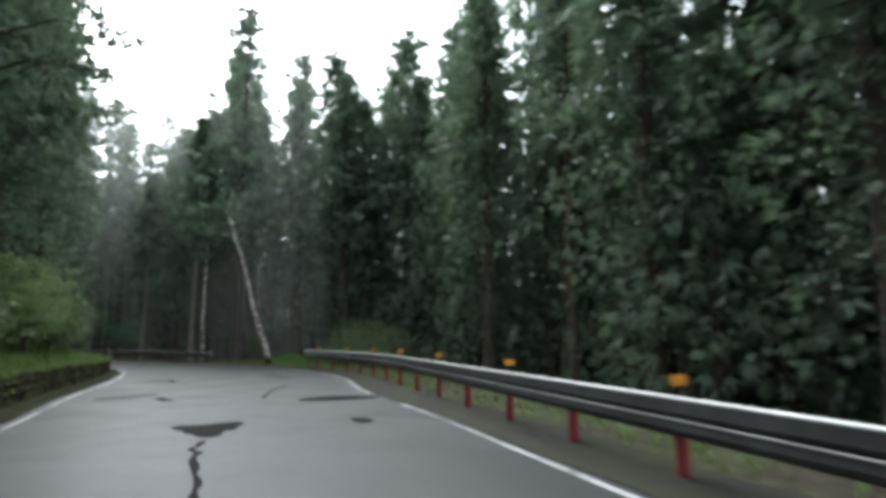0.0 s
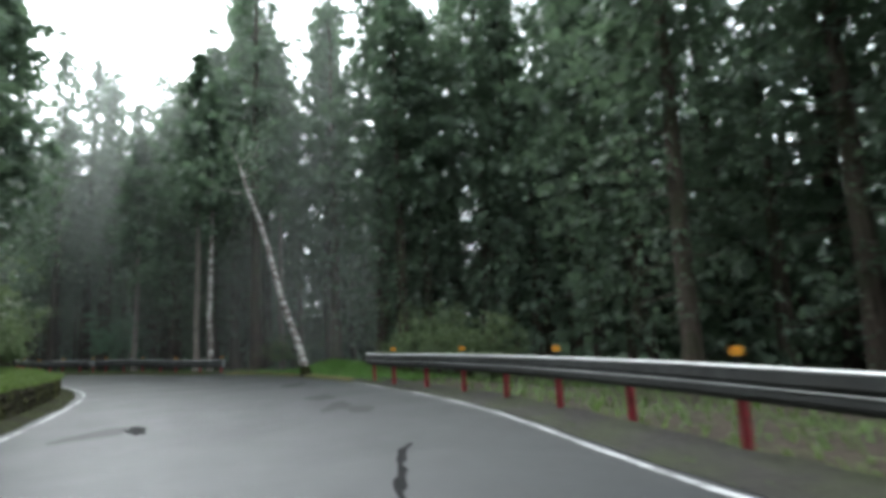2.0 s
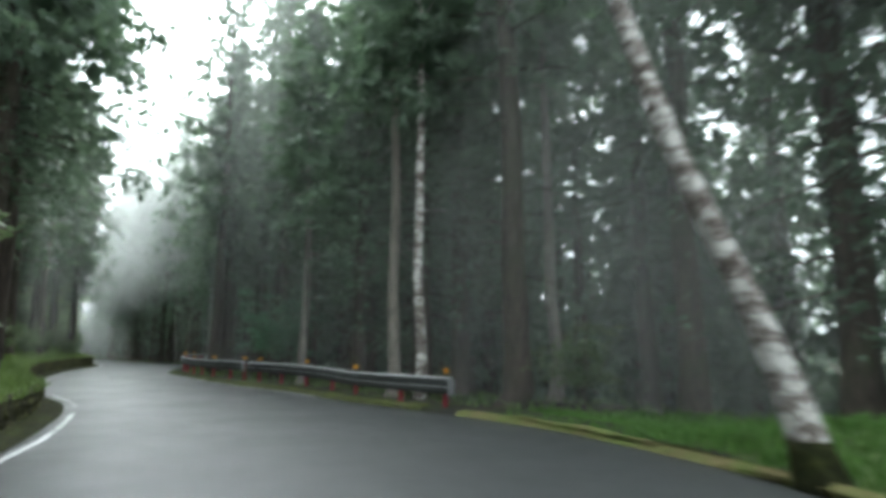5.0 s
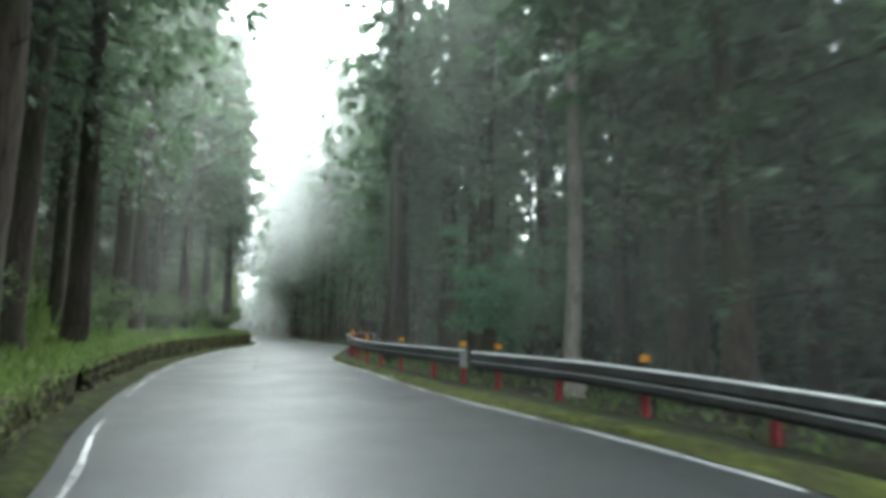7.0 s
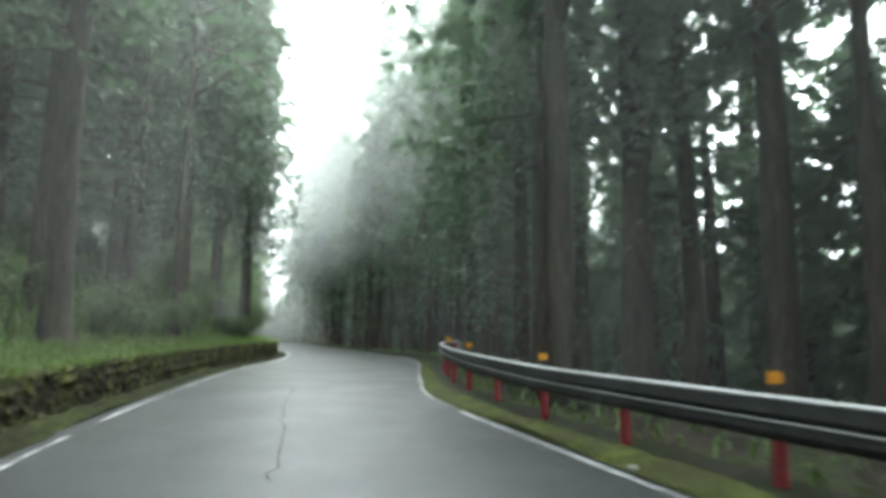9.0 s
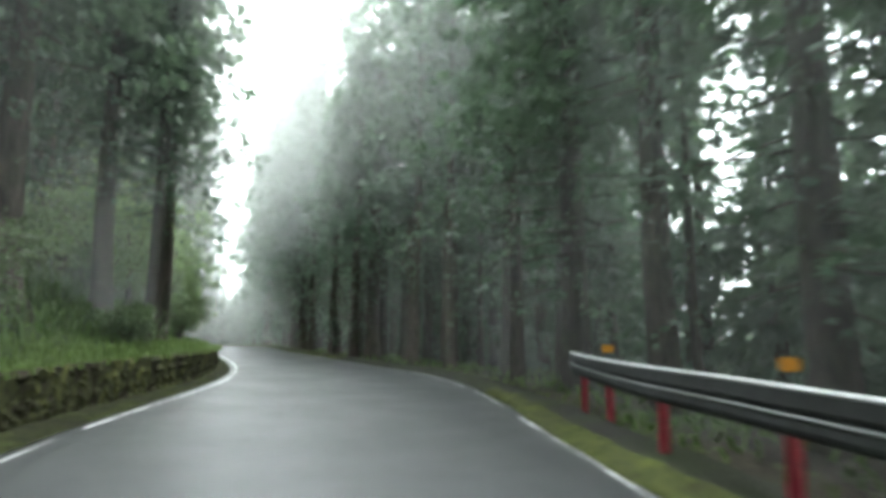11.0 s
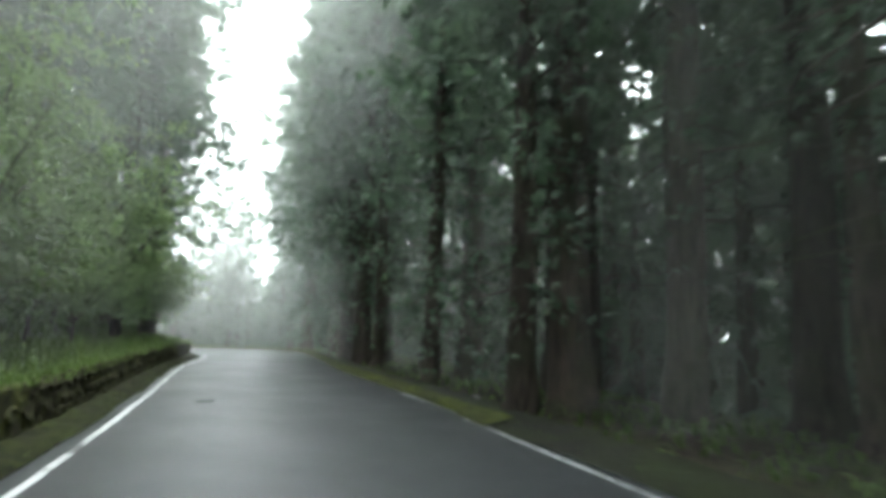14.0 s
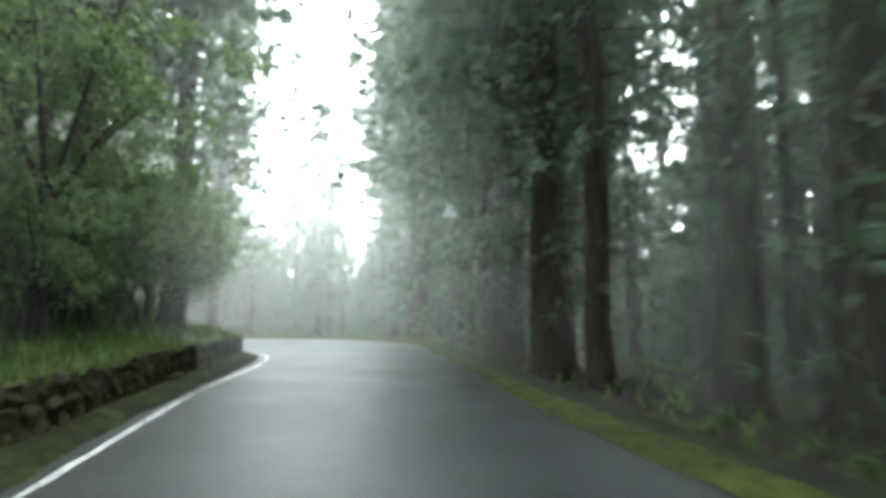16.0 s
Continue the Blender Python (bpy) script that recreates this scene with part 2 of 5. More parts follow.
def resample(points, step):
    """A smooth curve through the points, at even steps."""
    p = np.array(points, float)
    p = np.vstack([2 * p[0] - p[1], p, 2 * p[-1] - p[-2]])
    out = []
    for i in range(1, len(p) - 2):
        a, b, c, d = p[i - 1:i + 3]
        for t in np.linspace(0, 1, 24, endpoint=False):
            out.append(0.5 * (2 * b + (c - a) * t + (2 * a - 5 * b + 4 * c - d) * t * t + (3 * b - a - 3 * c + d) * t ** 3))
    out = np.array(out + [p[-2]])
    s = np.concatenate([[0], np.cumsum(np.hypot(*np.diff(out, axis=0).T))])
    k = np.arange(0, s[-1], step)
    return np.stack([np.interp(k, s, out[:, 0]), np.interp(k, s, out[:, 1])], 1)


def tangents(c):
    t = np.gradient(c, axis=0)
    return t / np.hypot(t[:, 0], t[:, 1])[:, None]


def shifted(c, d):
    """The curve moved d to its right."""
    t = tangents(c)
    return c + d * np.stack([t[:, 1], -t[:, 0]], 1)


# the road's two edge lines, from behind the start to past the last bend
LEFT = resample([(18, -25), (12, -16), (6, -7.5), (0, 0.8), (-5.7, 8.3), (-9.7, 13.4), (-14.1, 19.5), (-19.3, 25.5), (-24.19, 29.32),
                 (-27.25, 31.22), (-30.6, 32.86), (-34.47, 34.07), (-40.13, 36.23), (-46.2, 39), (-52.1, 42.25), (-56.76, 45.07), (-60.96, 48.14),
                 (-64.67, 50.48), (-69.89, 52.88), (-76.62, 55.33), (-81.54, 56.99), (-86.24, 58.66), (-90.53, 60.53), (-93.48, 61.09), (-95.66, 59.99), (-97.27, 57.08), (-98.83, 51.74), (-102.34, 41.13), (-108.39, 26.84)], 0.4)
RIGHT = resample([(26, -28.5), (20.5, -20), (14.5, -11), (8.5, -2), (2.6, 7.2), (-0.6, 12.3), (-3.4, 16.3), (-5.7, 20.5), (-7.7, 23.5), (-10.4, 26.8),
                  (-12.0, 28.7), (-14.6, 31.0), (-17.4, 33.4), (-20.3, 35.1), (-25.15, 36.53), (-29.24, 38.18), (-34.37, 39.76), (-40.11, 42.08), (-44.87, 44.06),
                  (-47.68, 45.67), (-52.25, 49.04), (-57.1, 52.65), (-61.97, 55.35), (-67.3, 57.01), (-75.76, 60.02), (-83.2, 62.38), (-91.16, 65.41), (-95.68, 66.96),
                  (-98.98, 66.51), (-101.19, 63.69), (-103.15, 58.41), (-105.69, 49.68), (-109.69, 39.13), (-114.48, 26.68)], 0.4)


def beside(pts, curve):
    """For points: the distance to the curve, positive to its left, and the nearest sample."""
    pts = np.asarray(pts, float)
    tan = tangents(curve)
    dist, near = np.empty(len(pts)), np.empty(len(pts), int)
    for i in range(0, len(pts), 4000):
        q = pts[i:i + 4000]
        d2 = (q[:, None, 0] - curve[None, :, 0]) ** 2 + (q[:, None, 1] - curve[None, :, 1]) ** 2
        k = d2.argmin(1)
        v = q - curve[k]
        side = tan[k, 0] * v[:, 1] - tan[k, 1] * v[:, 0]
        dist[i:i + 4000] = np.sqrt(d2[np.arange(len(q)), k]) * np.sign(side)
        near[i:i + 4000] = k
    return dist, near


def wall_top(x):
    """Height of the low stone wall along the inner side of the road."""
    return np.interp(x, [-100, -84, -75, -68, -60, -48, -40, -34, -28, -18, -8], [0.55, 0.62, 0.6, 0.72, 0.77, 0.73, 0.62, 0.55, 0.55, 0.65, 0.7])


def wobble(x, y, s, seed=0.0):
    return (np.sin(x * s + 1.3 * np.sin(y * s * 0.7 + seed) + seed) + np.sin(y * s * 1.13 + 1.7 * np.sin(x * s * 0.6 - seed) + 2 * seed)) * 0.5


def ground_height(pts):
    pts = np.asarray(pts, float)
    x, y = pts[:, 0], pts[:, 1]
    dl, _ = beside(pts, LEFT)
    dr, _ = beside(pts, RIGHT)
    dr = -dr
    z = np.full(len(pts), -0.07)
    up = np.clip(dl - 1.0, 0, None)
    bank = wall_top(x) - 0.04 + 0.16 * np.minimum(up, 1.6) + 0.62 * np.clip(up - 1.6, 0, 13) + 0.2 * np.clip(up - 14.6, 0, 60)
    bank += 0.35 * wobble(x, y, 0.55) * np.clip((up - 1) / 4, 0, 1) + 0.07 * wobble(x, y, 2.3, 1.0) * np.clip(up, 0, 1)
    z = np.where(dl > 1.0, bank, z)
    out = np.clip(dr - 0.5, 0, None)
    fall = -0.03 - 0.055 * np.clip(out - 1.5, 0, 22) - 0.2 * np.clip(out - 6, 0, 38)
    fall += 0.09 * wobble(x, y, 0.9, 2.0) * np.clip(out / 2, 0, 1)
    fall += 0.6 * np.exp(-((x + 15.9) / 3.6) ** 2 - ((y - 32.5) / 2.2) ** 2) * np.clip((dr - 0.3) / 0.9, 0, 1)
    z = np.where(dr > 0.35, fall, z)
    return z, dl, dr


def ground_at(x, y):
    return float(ground_height([(x, y)])[0][0])


# ---- ground, road, verges, lines ----
def spaced(lo, hi, step, far):
    inner = list(np.arange(lo, hi + 1e-6, step))
    s, a, b = step, [], []
    p, q = lo, hi
    while p > lo - far:
        s *= 1.25
        p, q = p - s, q + s
        a.append(p), b.append(q)
    return np.array(a[::-1] + inner + b)


def build_ground():
    gx, gy = spaced(-114, 14, 0.6, 1500), spaced(-8, 76, 0.6, 1500)
    xx, yy = np.meshgrid(gx, gy)
    pts = np.stack([xx.ravel(), yy.ravel()], 1)
    z, dl, dr = ground_height(pts)
    z = np.where((dl > 1.0) & (dl < 1.45), -0.07, z)
    nx, ny = len(gx), len(gy)
    i = (np.arange(ny - 1)[:, None] * nx + np.arange(nx - 1)[None, :]).ravel()
    me = mesh_from("ground", np.column_stack([pts, z]), np.stack([i, i + 1, i + nx + 1, i + nx], 1), M_GROUND, True)
    x, y = pts[:, 0], pts[:, 1]
    g = np.where((dl > 0.6) & (dl < 5.5), np.clip(1.25 - (dl - 1) / 4.5, 0, 1), 0)
    lawn = np.clip(1 - np.hypot((x + 16.5) / 6.5, (y - 33.8) / 3.6), 0, 1) * 2
    g = np.maximum(g, np.where(dr > 0, np.clip(lawn, 0, 1), 0))
    g = np.maximum(g, np.where((dr > 0.3) & (dr < 1.6), 0.1, 0))
    at = me.attributes.new("grass", "FLOAT", "POINT")
    at.data.foreach_set("value", np.clip(g, 0, 1).astype(np.float32))
    tagged(new("ground", me), "dark forest floor with leaf litter, moss and a grassy bank", "ground", kind="structure")


def ribbon(a, b, za, zb, cols=2):
    """A strip between two curves of equal length."""
    n = len(a)
    f = np.linspace(0, 1, cols)
    v = np.concatenate([np.column_stack([a * (1 - t) + b * t, np.full(n, za * (1 - t) + zb * t)]) for t in f])
    faces = []
    for c in range(cols - 1):
        for i in range(n - 1):
            faces.append((c * n + i, (c + 1) * n + i, (c + 1) * n + i + 1, c * n + i + 1))
    return v, faces


def build_road():
    a = shifted(LEFT, -0.22)
    k = np.linspace(0, 1, 460)
    ra, rb = np.linspace(0, 1, len(a)), shifted(RIGHT, 0.2)
    # pair the edges by the nearest place across the road
    pa = np.stack([np.interp(k, ra, a[:, 0]), np.interp(k, ra, a[:, 1])], 1)
    d = ((pa[:, None] - rb[None]) ** 2).sum(2).argmin(1)
    d = np.maximum.accumulate(d)
    d = np.convolve(np.pad(d.astype(float), 6, mode="edge"), np.ones(13) / 13, "valid")
    r = np.arange(len(rb))
    pb = np.stack([np.interp(d, r, rb[:, 0]), np.interp(d, r, rb[:, 1])], 1)
    v, f = ribbon(pa, pb, 0.0, 0.0, 9)
    tagged(new("road", mesh_from("road", v, f, M_ROAD, True)), "narrow wet grey asphalt mountain road with patches", "road", kind="structure")


def strip_along(curve, d0, d1, z, lo, hi, rng, jitter=0.02):
    c = curve[lo:hi]
    a, b = shifted(c, d0), shifted(c, d1)
    a = a + rng.normal(0, jitter, a.shape)
    b = b + rng.normal(0, jitter, b.shape)
    return ribbon(a, b, z, z)


def near_x(curve, x):
    """The sample of a curve where it passes x (both curves run towards falling x)."""
    return int(np.abs(curve[:, 0] - x).argmin())


def build_lines():
    rng = np.random.default_rng(3)
    for name, curve, spans, w in (("edge_line_left", LEFT, ((12, -29.07), (-56.63, -96.24)), 0.08),
                                  ("edge_line_left_worn", LEFT, ((-29.44, -35.19), (-37.44, -45.51), (-46.23, -56.3)), 0.06),
                                  ("edge_line_right", RIGHT, ((9, -1.6), (-2.9, -12.2), (-27.51, -44.66), (-45.02, -54.19), (-54.82, -57.43), (-58.11, -63.0), (-63.3, -72.98)), 0.09),
                                  ("edge_line_right_dash", RIGHT, ((-74.45, -76.2),), 0.1)):
        for i, (x0, x1) in enumerate(spans):
            v, f = strip_along(curve, -w / 2, w / 2, 0.005, near_x(curve, x0), near_x(curve, x1), rng, 0.008)
            tagged(new("road_marking", mesh_from(name, v, f, M_PAINT_WORN if name in ("edge_line_left_worn", "edge_line_right") else M_PAINT)), "worn white edge line painted on the asphalt", "road marking", kind="structure")


def verge_strip(name, curve, d_in, d_out, x0, x1, seed, label, mat, lift=0.0):
    rng = np.random.default_rng(seed)
    lo, hi = near_x(curve, x0), near_x(curve, x1)
    c = curve[lo:hi]
    n = len(c)
    ds = np.linspace(d_in, d_out, 5)
    verts, faces = [], []
    for j, d in enumerate(ds):
        w = np.convolve(rng.normal(0, 0.06 if j else 0.1, n + 6), np.ones(7) / 7, "valid")
        p = shifted(c, d) + w[:, None] * np.stack([tangents(c)[:, 1], -tangents(c)[:, 0]], 1)
        z = lift + (0.008 - lift * 0.8 if j == 0 else 0.02 + 0.02 * j) + rng.uniform(-0.01, 0.03, n) * (j > 0)
        verts.append(np.column_stack([p, np.full(n, 1.0) * z]))
    for j in range(4):
        for i in range(n - 1):
            faces.append((j * n + i, (j + 1) * n + i, (j + 1) * n + i + 1, j * n + i + 1))
    tagged(new(name, mesh_from(name, np.concatenate(verts), faces, mat, True)), label, "verge", kind="structure")


build_ground()
build_road()
build_lines()
verge_strip("verge_left", LEFT, -0.2, -0.78, 15, -100, 11, "strip of yellow-green moss and grit beside the asphalt", M_MOSS)
verge_strip("verge_right", RIGHT, 0.12, 0.95, 20, -103, 12, "dark mossy gravel strip between asphalt and forest", M_GRAVEL)
verge_strip("verge_right_bend", RIGHT, 0.07, 0.4, -23, -57, 13, "narrow strip of yellow-green moss under the rail", M_MOSS_LIGHT, 0.022)
verge_strip("verge_right_end", RIGHT, 0.05, 0.42, -72, -102, 14, "narrow strip of yellow-green moss along the asphalt", M_MOSS_LIGHT, 0.022)
verge_strip("verge_right_lawn", RIGHT, 0.02, 0.17, -12.3, -22, 15, "strip of dry yellow leaf litter along the lawn", M_LITTER, 0.022)


# ---- low stone wall on the inner side ----
def stone_mesh(seed, sx, sy, sz):
    rng = np.random.default_rng(seed)
    bm = bmesh.new()
    bmesh.ops.create_cube(bm, size=1)
    bmesh.ops.subdivide_edges(bm, edges=bm.edges, cuts=1, use_grid_fill=True)
    for v in bm.verts:
        k = 1 - 0.16 * (np.count_nonzero(np.abs(np.array(v.co)) > 0.4) - 1)
        v.co = Vector((v.co.x * sx * k, v.co.y * sy * k, v.co.z * sz * k)) + Vector(rng.normal(0, 0.012, 3))
    me = bpy.data.meshes.new("stone")
    bm.to_mesh(me)
    bm.free()
    me.materials.append(M_STONE)
    return me


def opening(x):
    """The drain opening in the wall after the bend."""
    return -37.5 < x < -36.2


def build_wall():
    wall = tagged(new("stone_wall"), "low mossy retaining wall of rough stones", "wall", kind="structure")
    wall.name = "wall_west"
    c = LEFT[near_x(LEFT, 14):near_x(LEFT, -101.2)]
    base, back = shifted(c, -0.65), shifted(c, -1.85)
    tops = wall_top(c[:, 0]) - 0.06
    n = len(c)
    v = np.concatenate([np.column_stack([base, np.full(n, -0.15)]), np.column_stack([base + 0.02, tops]), np.column_stack([back, tops])])
    f = [(r * n + i, r * n + i + 1, (r + 1) * n + i + 1, (r + 1) * n + i) for r in range(2) for i in range(n - 1) if not opening(c[i, 0])]
    part("core", mesh_from("core", v, f, M_STONE), wall, "mortared core of the wall")
    rng = random.Random(5)
    kinds = [stone_mesh(s, 0.42, 0.14, 0.22) for s in range(7)]
    face = shifted(LEFT, -0.68)
    tan = tangents(face)
    arc = np.concatenate([[0], np.cumsum(np.hypot(*np.diff(face, axis=0).T))])
    s0, s1 = arc[near_x(face, 13.5)], arc[near_x(face, -101)]
    loose_v, loose_f, count = [], [], 0
    row = 0
    while True:
        z0 = 0.2 * row
        if z0 > 0.62:
            break
        s = s0 + 0.2 * (row % 2)
        while s < s1:
            w = rng.uniform(0.3, 0.5)
            x, y = np.interp(s + w / 2, arc, face[:, 0]), np.interp(s + w / 2, arc, face[:, 1])
            top = float(wall_top(x))
            h = min(0.2, top - z0)
            if h > 0.07 and not opening(x):
                k = int(np.searchsorted(arc, s + w / 2))
                a = math.atan2(tan[min(k, len(tan) - 1), 1], tan[min(k, len(tan) - 1), 0])
                m = Matrix.Translation((x, y, z0 + h / 2)) @ Matrix.Rotation(a + rng.uniform(-0.08, 0.08), 4, "Z") @ Matrix.Rotation(rng.uniform(-0.06, 0.06), 4, "Y") @ Matrix.Diagonal((w / 0.42 * 1.02, rng.uniform(0.85, 1.25), h / 0.22 * 1.04, 1))
                me = rng.choice(kinds)
                if x < -74 and count < 290:
                    st = part("stone", me, wall)
                    st.matrix_basis = m
                    count += 1
                else:
                    o = len(loose_v)
                    loose_v.extend(m @ vv.co for vv in me.vertices)
                    loose_f.extend([o + i for i in p.vertices] for p in me.polygons)
            s += w + 0.005
        row += 1
    me = mesh_from("stones", loose_v, loose_f, M_STONE)
    tagged(part("stones", me, wall, "rows of rough mossy wall stones"), kind="stuff")


# ---- steel guard rails ----
def w_beam(curve, ztop, name):
    """A W-section beam along the curve, with thickness; the corrugation faces the road, to the left."""
    prof = [(0.00, 0.0), (-0.034, -0.003), (-0.037, -0.03), (-0.042, -0.08), (-0.046, -0.11), (-0.038, -0.13), (-0.012, -0.15), (-0.008, -0.165),
            (-0.034, -0.168), (-0.042, -0.22), (-0.046, -0.25), (-0.035, -0.285), (0.0, -0.315)]
    ring = prof + [(a + 0.012, b) for a, b in prof[::-1]]
    n, k = len(curve), len(ring)
    right = np.stack([tangents(curve)[:, 1], -tangents(curve)[:, 0]], 1)
    v = np.concatenate([np.column_stack([curve + right * a, ztop + b]) for a, b in ring])
    f = [(r * n + i, ((r + 1) % k) * n + i, ((r + 1) % k) * n + i + 1, r * n + i + 1) for r in range(k) for i in range(n - 1)]
    f += [tuple(r * n for r in range(k))[::-1], tuple(r * n + n - 1 for r in range(k))]
    return mesh_from(name, v, f, M_STEEL_SHADE, False)


def bead(curve, z, r, name, mat=None):
    """An added rounded rim along the beam, coloured like an edge that the sky lights."""
    n, k = len(curve), 6
    right = np.stack([tangents(curve)[:, 1], -tangents(curve)[:, 0]], 1)
    v = np.concatenate([np.column_stack([curve + right * (r * math.cos(a)), z + r * math.sin(a)]) for a in np.arange(k) * 2 * math.pi / k])
    f = [(q * n + i, ((q + 1) % k) * n + i, ((q + 1) % k) * n + i + 1, q * n + i + 1) for q in range(k) for i in range(n - 1)]
    return mesh_from(name, v, f, mat or M_RIM_LIT, True)


def end_piece(curve_end, direction, z):
    """The flared, rounded end wing of a rail."""
    bm = bmesh.new()
    k = 8
    rows = []
    for i in range(k + 1):
        a = i / k * 2.4
        off = np.array([math.sin(a) * 0.16, (1 - math.cos(a)) * 0.11])
        rows.append(off)
    vs = []
    for off in rows:
        for h in (0.0, -0.10, -0.21, -0.315):
            p = curve_end + direction * off[0] + np.array([direction[1], -direction[0]]) * off[1]
            vs.append(bm.verts.new((p[0], p[1], z + h)))
    for i in range(k):
        for j in range(3):
            bm.faces.new((vs[i * 4 + j], vs[i * 4 + j + 1], vs[i * 4 + j + 5], vs[i * 4 + j + 4]))
    bmesh.ops.solidify(bm, geom=bm.faces[:], thickness=0.012)
    me = bpy.data.meshes.new("end_wing")
    bm.to_mesh(me)
    bm.free()
    me.materials.append(M_WING_AND_RIM)
    return me


def tube(bm, p0, p1, r0, r1, seg=10, cap=True):
    d = (Vector(p1) - Vector(p0))
    m = Matrix.Translation((Vector(p0) + Vector(p1)) / 2) @ d.to_track_quat("Z", "Y").to_matrix().to_4x4()
    bmesh.ops.create_cone(bm, cap_ends=cap, segments=seg, radius1=r0, radius2=r1, depth=d.length, matrix=m)


def finish(bm, name, mat, smooth=False):
    me = bpy.data.meshes.new(name)
    bm.to_mesh(me)
    bm.free()
    me.materials.append(mat)
    if smooth:
        me.shade_smooth()
    return me


def post_mesh():
    bm = bmesh.new()
    tube(bm, (0, 0, -0.5), (0, 0, 0.68), 0.057, 0.057, 12)
    tube(bm, (0, 0, 0.68), (0, 0, 0.70), 0.06, 0.045, 12)
    return finish(bm, "post", M_RED)


def block_mesh():
    bm = bmesh.new()
    bmesh.ops.create_cube(bm, size=1, matrix=Matrix.Translation((0, 0, 0.6)) @ Matrix.Diagonal((0.09, 0.12, 0.22, 1)))
    bmesh.ops.bevel(bm, geom=bm.edges[:], offset=0.008, segments=1, affect="EDGES")
    return finish(bm, "bracket", M_STEEL_SHADE)


def reflector_meshes():
    bm = bmesh.new()
    tube(bm, (0, 0, 0.68), (0, 0, 0.84), 0.012, 0.012, 8)
    stem = finish(bm, "stem", M_STEEL_SHADE)
    bm = bmesh.new()
    bmesh.ops.create_cube(bm, size=1, matrix=Matrix.Translation((0, 0, 0.885)) @ Matrix.Diagonal((0.04, 0.15, 0.1, 1)))
    bmesh.ops.bevel(bm, geom=bm.edges[:], offset=0.014, segments=2, affect="EDGES")
    return stem, finish(bm, "reflector", M_AMBER)


POST, BLOCK = post_mesh(), block_mesh()
STEM, REFLECTOR = reflector_meshes()


def guard_rail(points, low, high, label, seed):
    c = resample(points, 0.4)
    tops = np.interp(np.arange(len(c)) / len(c), [0, 0.35, 0.7, 1], [low, low, high, high])
    rail = tagged(new("guard_rail"), label, "guard rail", "guard rails along the road")
    front = shifted(c, -0.14)
    t = tangents(front)
    part("beam", w_beam(front, tops, "beam"), rail, "weathered W-section steel beam with shade put into its dark colour")
    # rims added to the beam, painted bright where the sky lights its edges
    part("top_rim", bead(shifted(front, -0.012), tops + 0.004, 0.026, "top_rim"), rail, "added bright rim, sky light painted along the beam's top")
    part("middle_rim", bead(shifted(front, -0.036), tops - 0.172, 0.012, "middle_rim", M_WING_AND_RIM), rail, "added pale rim, sky light painted along the beam's middle")
    part("end_wing", end_piece(front[-1], t[-1], high), rail, "flared galvanised end wing")
    part("end_wing", end_piece(front[0], -t[0], low), rail, "flared galvanised end wing")
    rng = random.Random(seed)
    arc = 0.4 * np.arange(len(c))
    s, i = 0.4, 0
    while s < arc[-1]:
        k = int(s / 0.4)
        x, y = c[k]
        a = math.atan2(t[k, 1], t[k, 0])
        m = Matrix.Translation((x, y, tops[k] - 0.74)) @ Matrix.Rotation(a, 4, "Z") @ Matrix.Rotation(rng.uniform(-0.025, 0.025), 4, "X")
        p = part("post", POST, rail, "faded red steel post")
        p.matrix_basis = m
        br = part("bracket", BLOCK, rail)
        br.matrix_basis = m @ Matrix.Translation((0, 0.085, 0))
        if i % 2 == 0:
            r = part("stem", STEM, rail)
            r.matrix_basis = m
            q = part("reflector", REFLECTOR, r, "amber reflector")
            q.matrix_basis = Matrix.Rotation(rng.uniform(-0.2, 0.2), 4, "Z")
        s += 2.0
        i += 1
    return rail


build_wall()
guard_rail([(14, -9.6), (8, -0.6), (3.5, 7.0), (0.5, 12.0), (-2.6, 17.2), (-5.1, 21.2), (-7.7, 24.6), (-10.3, 27.3), (-11.6, 29.0)], 0.72, 0.87, "long galvanised guard rail on faded red posts at the forest edge", 1)
guard_rail([(-22.2, 36.35), (-25.32, 37.36), (-28.43, 38.92), (-31.8, 40.11), (-34.89, 41.09)], 0.66, 0.76, "galvanised guard rail with amber reflectors in the bend", 2)
guard_rail([(-34.71, 40.97), (-38.75, 42.34), (-42.58, 43.89), (-46.54, 45.91), (-50.4, 48.57), (-53.25, 51.3), (-54.46, 52.78)], 0.78, 0.92, "galvanised guard rail curving with the road's edge", 3)


# ---- trees ----
def trunk_rings(points, radii, seg=10, flute=0.0, seed=0):
    rng = np.random.default_rng(seed)
    ph = rng.uniform(0, 6.28, 3)
    v, f = [], []
    for i, (p, r) in enumerate(zip(points, radii)):
        for j in range(seg):
            a = 2 * math.pi * j / seg
            rr = r * (1 + flute * (math.sin(3 * a + ph[0]) + 0.6 * math.sin(5 * a + ph[1])) * (1.0 if i < 2 else 0.35))
            v.append((p[0] + rr * math.cos(a), p[1] + rr * math.sin(a), p[2]))
    for i in range(len(points) - 1):
        for j in range(seg):
            f.append((i * seg + j, i * seg + (j + 1) % seg, (i + 1) * seg + (j + 1) % seg, (i + 1) * seg + j))
    f.append(tuple(range((len(points) - 1) * seg, len(points) * seg)))
    return v, f


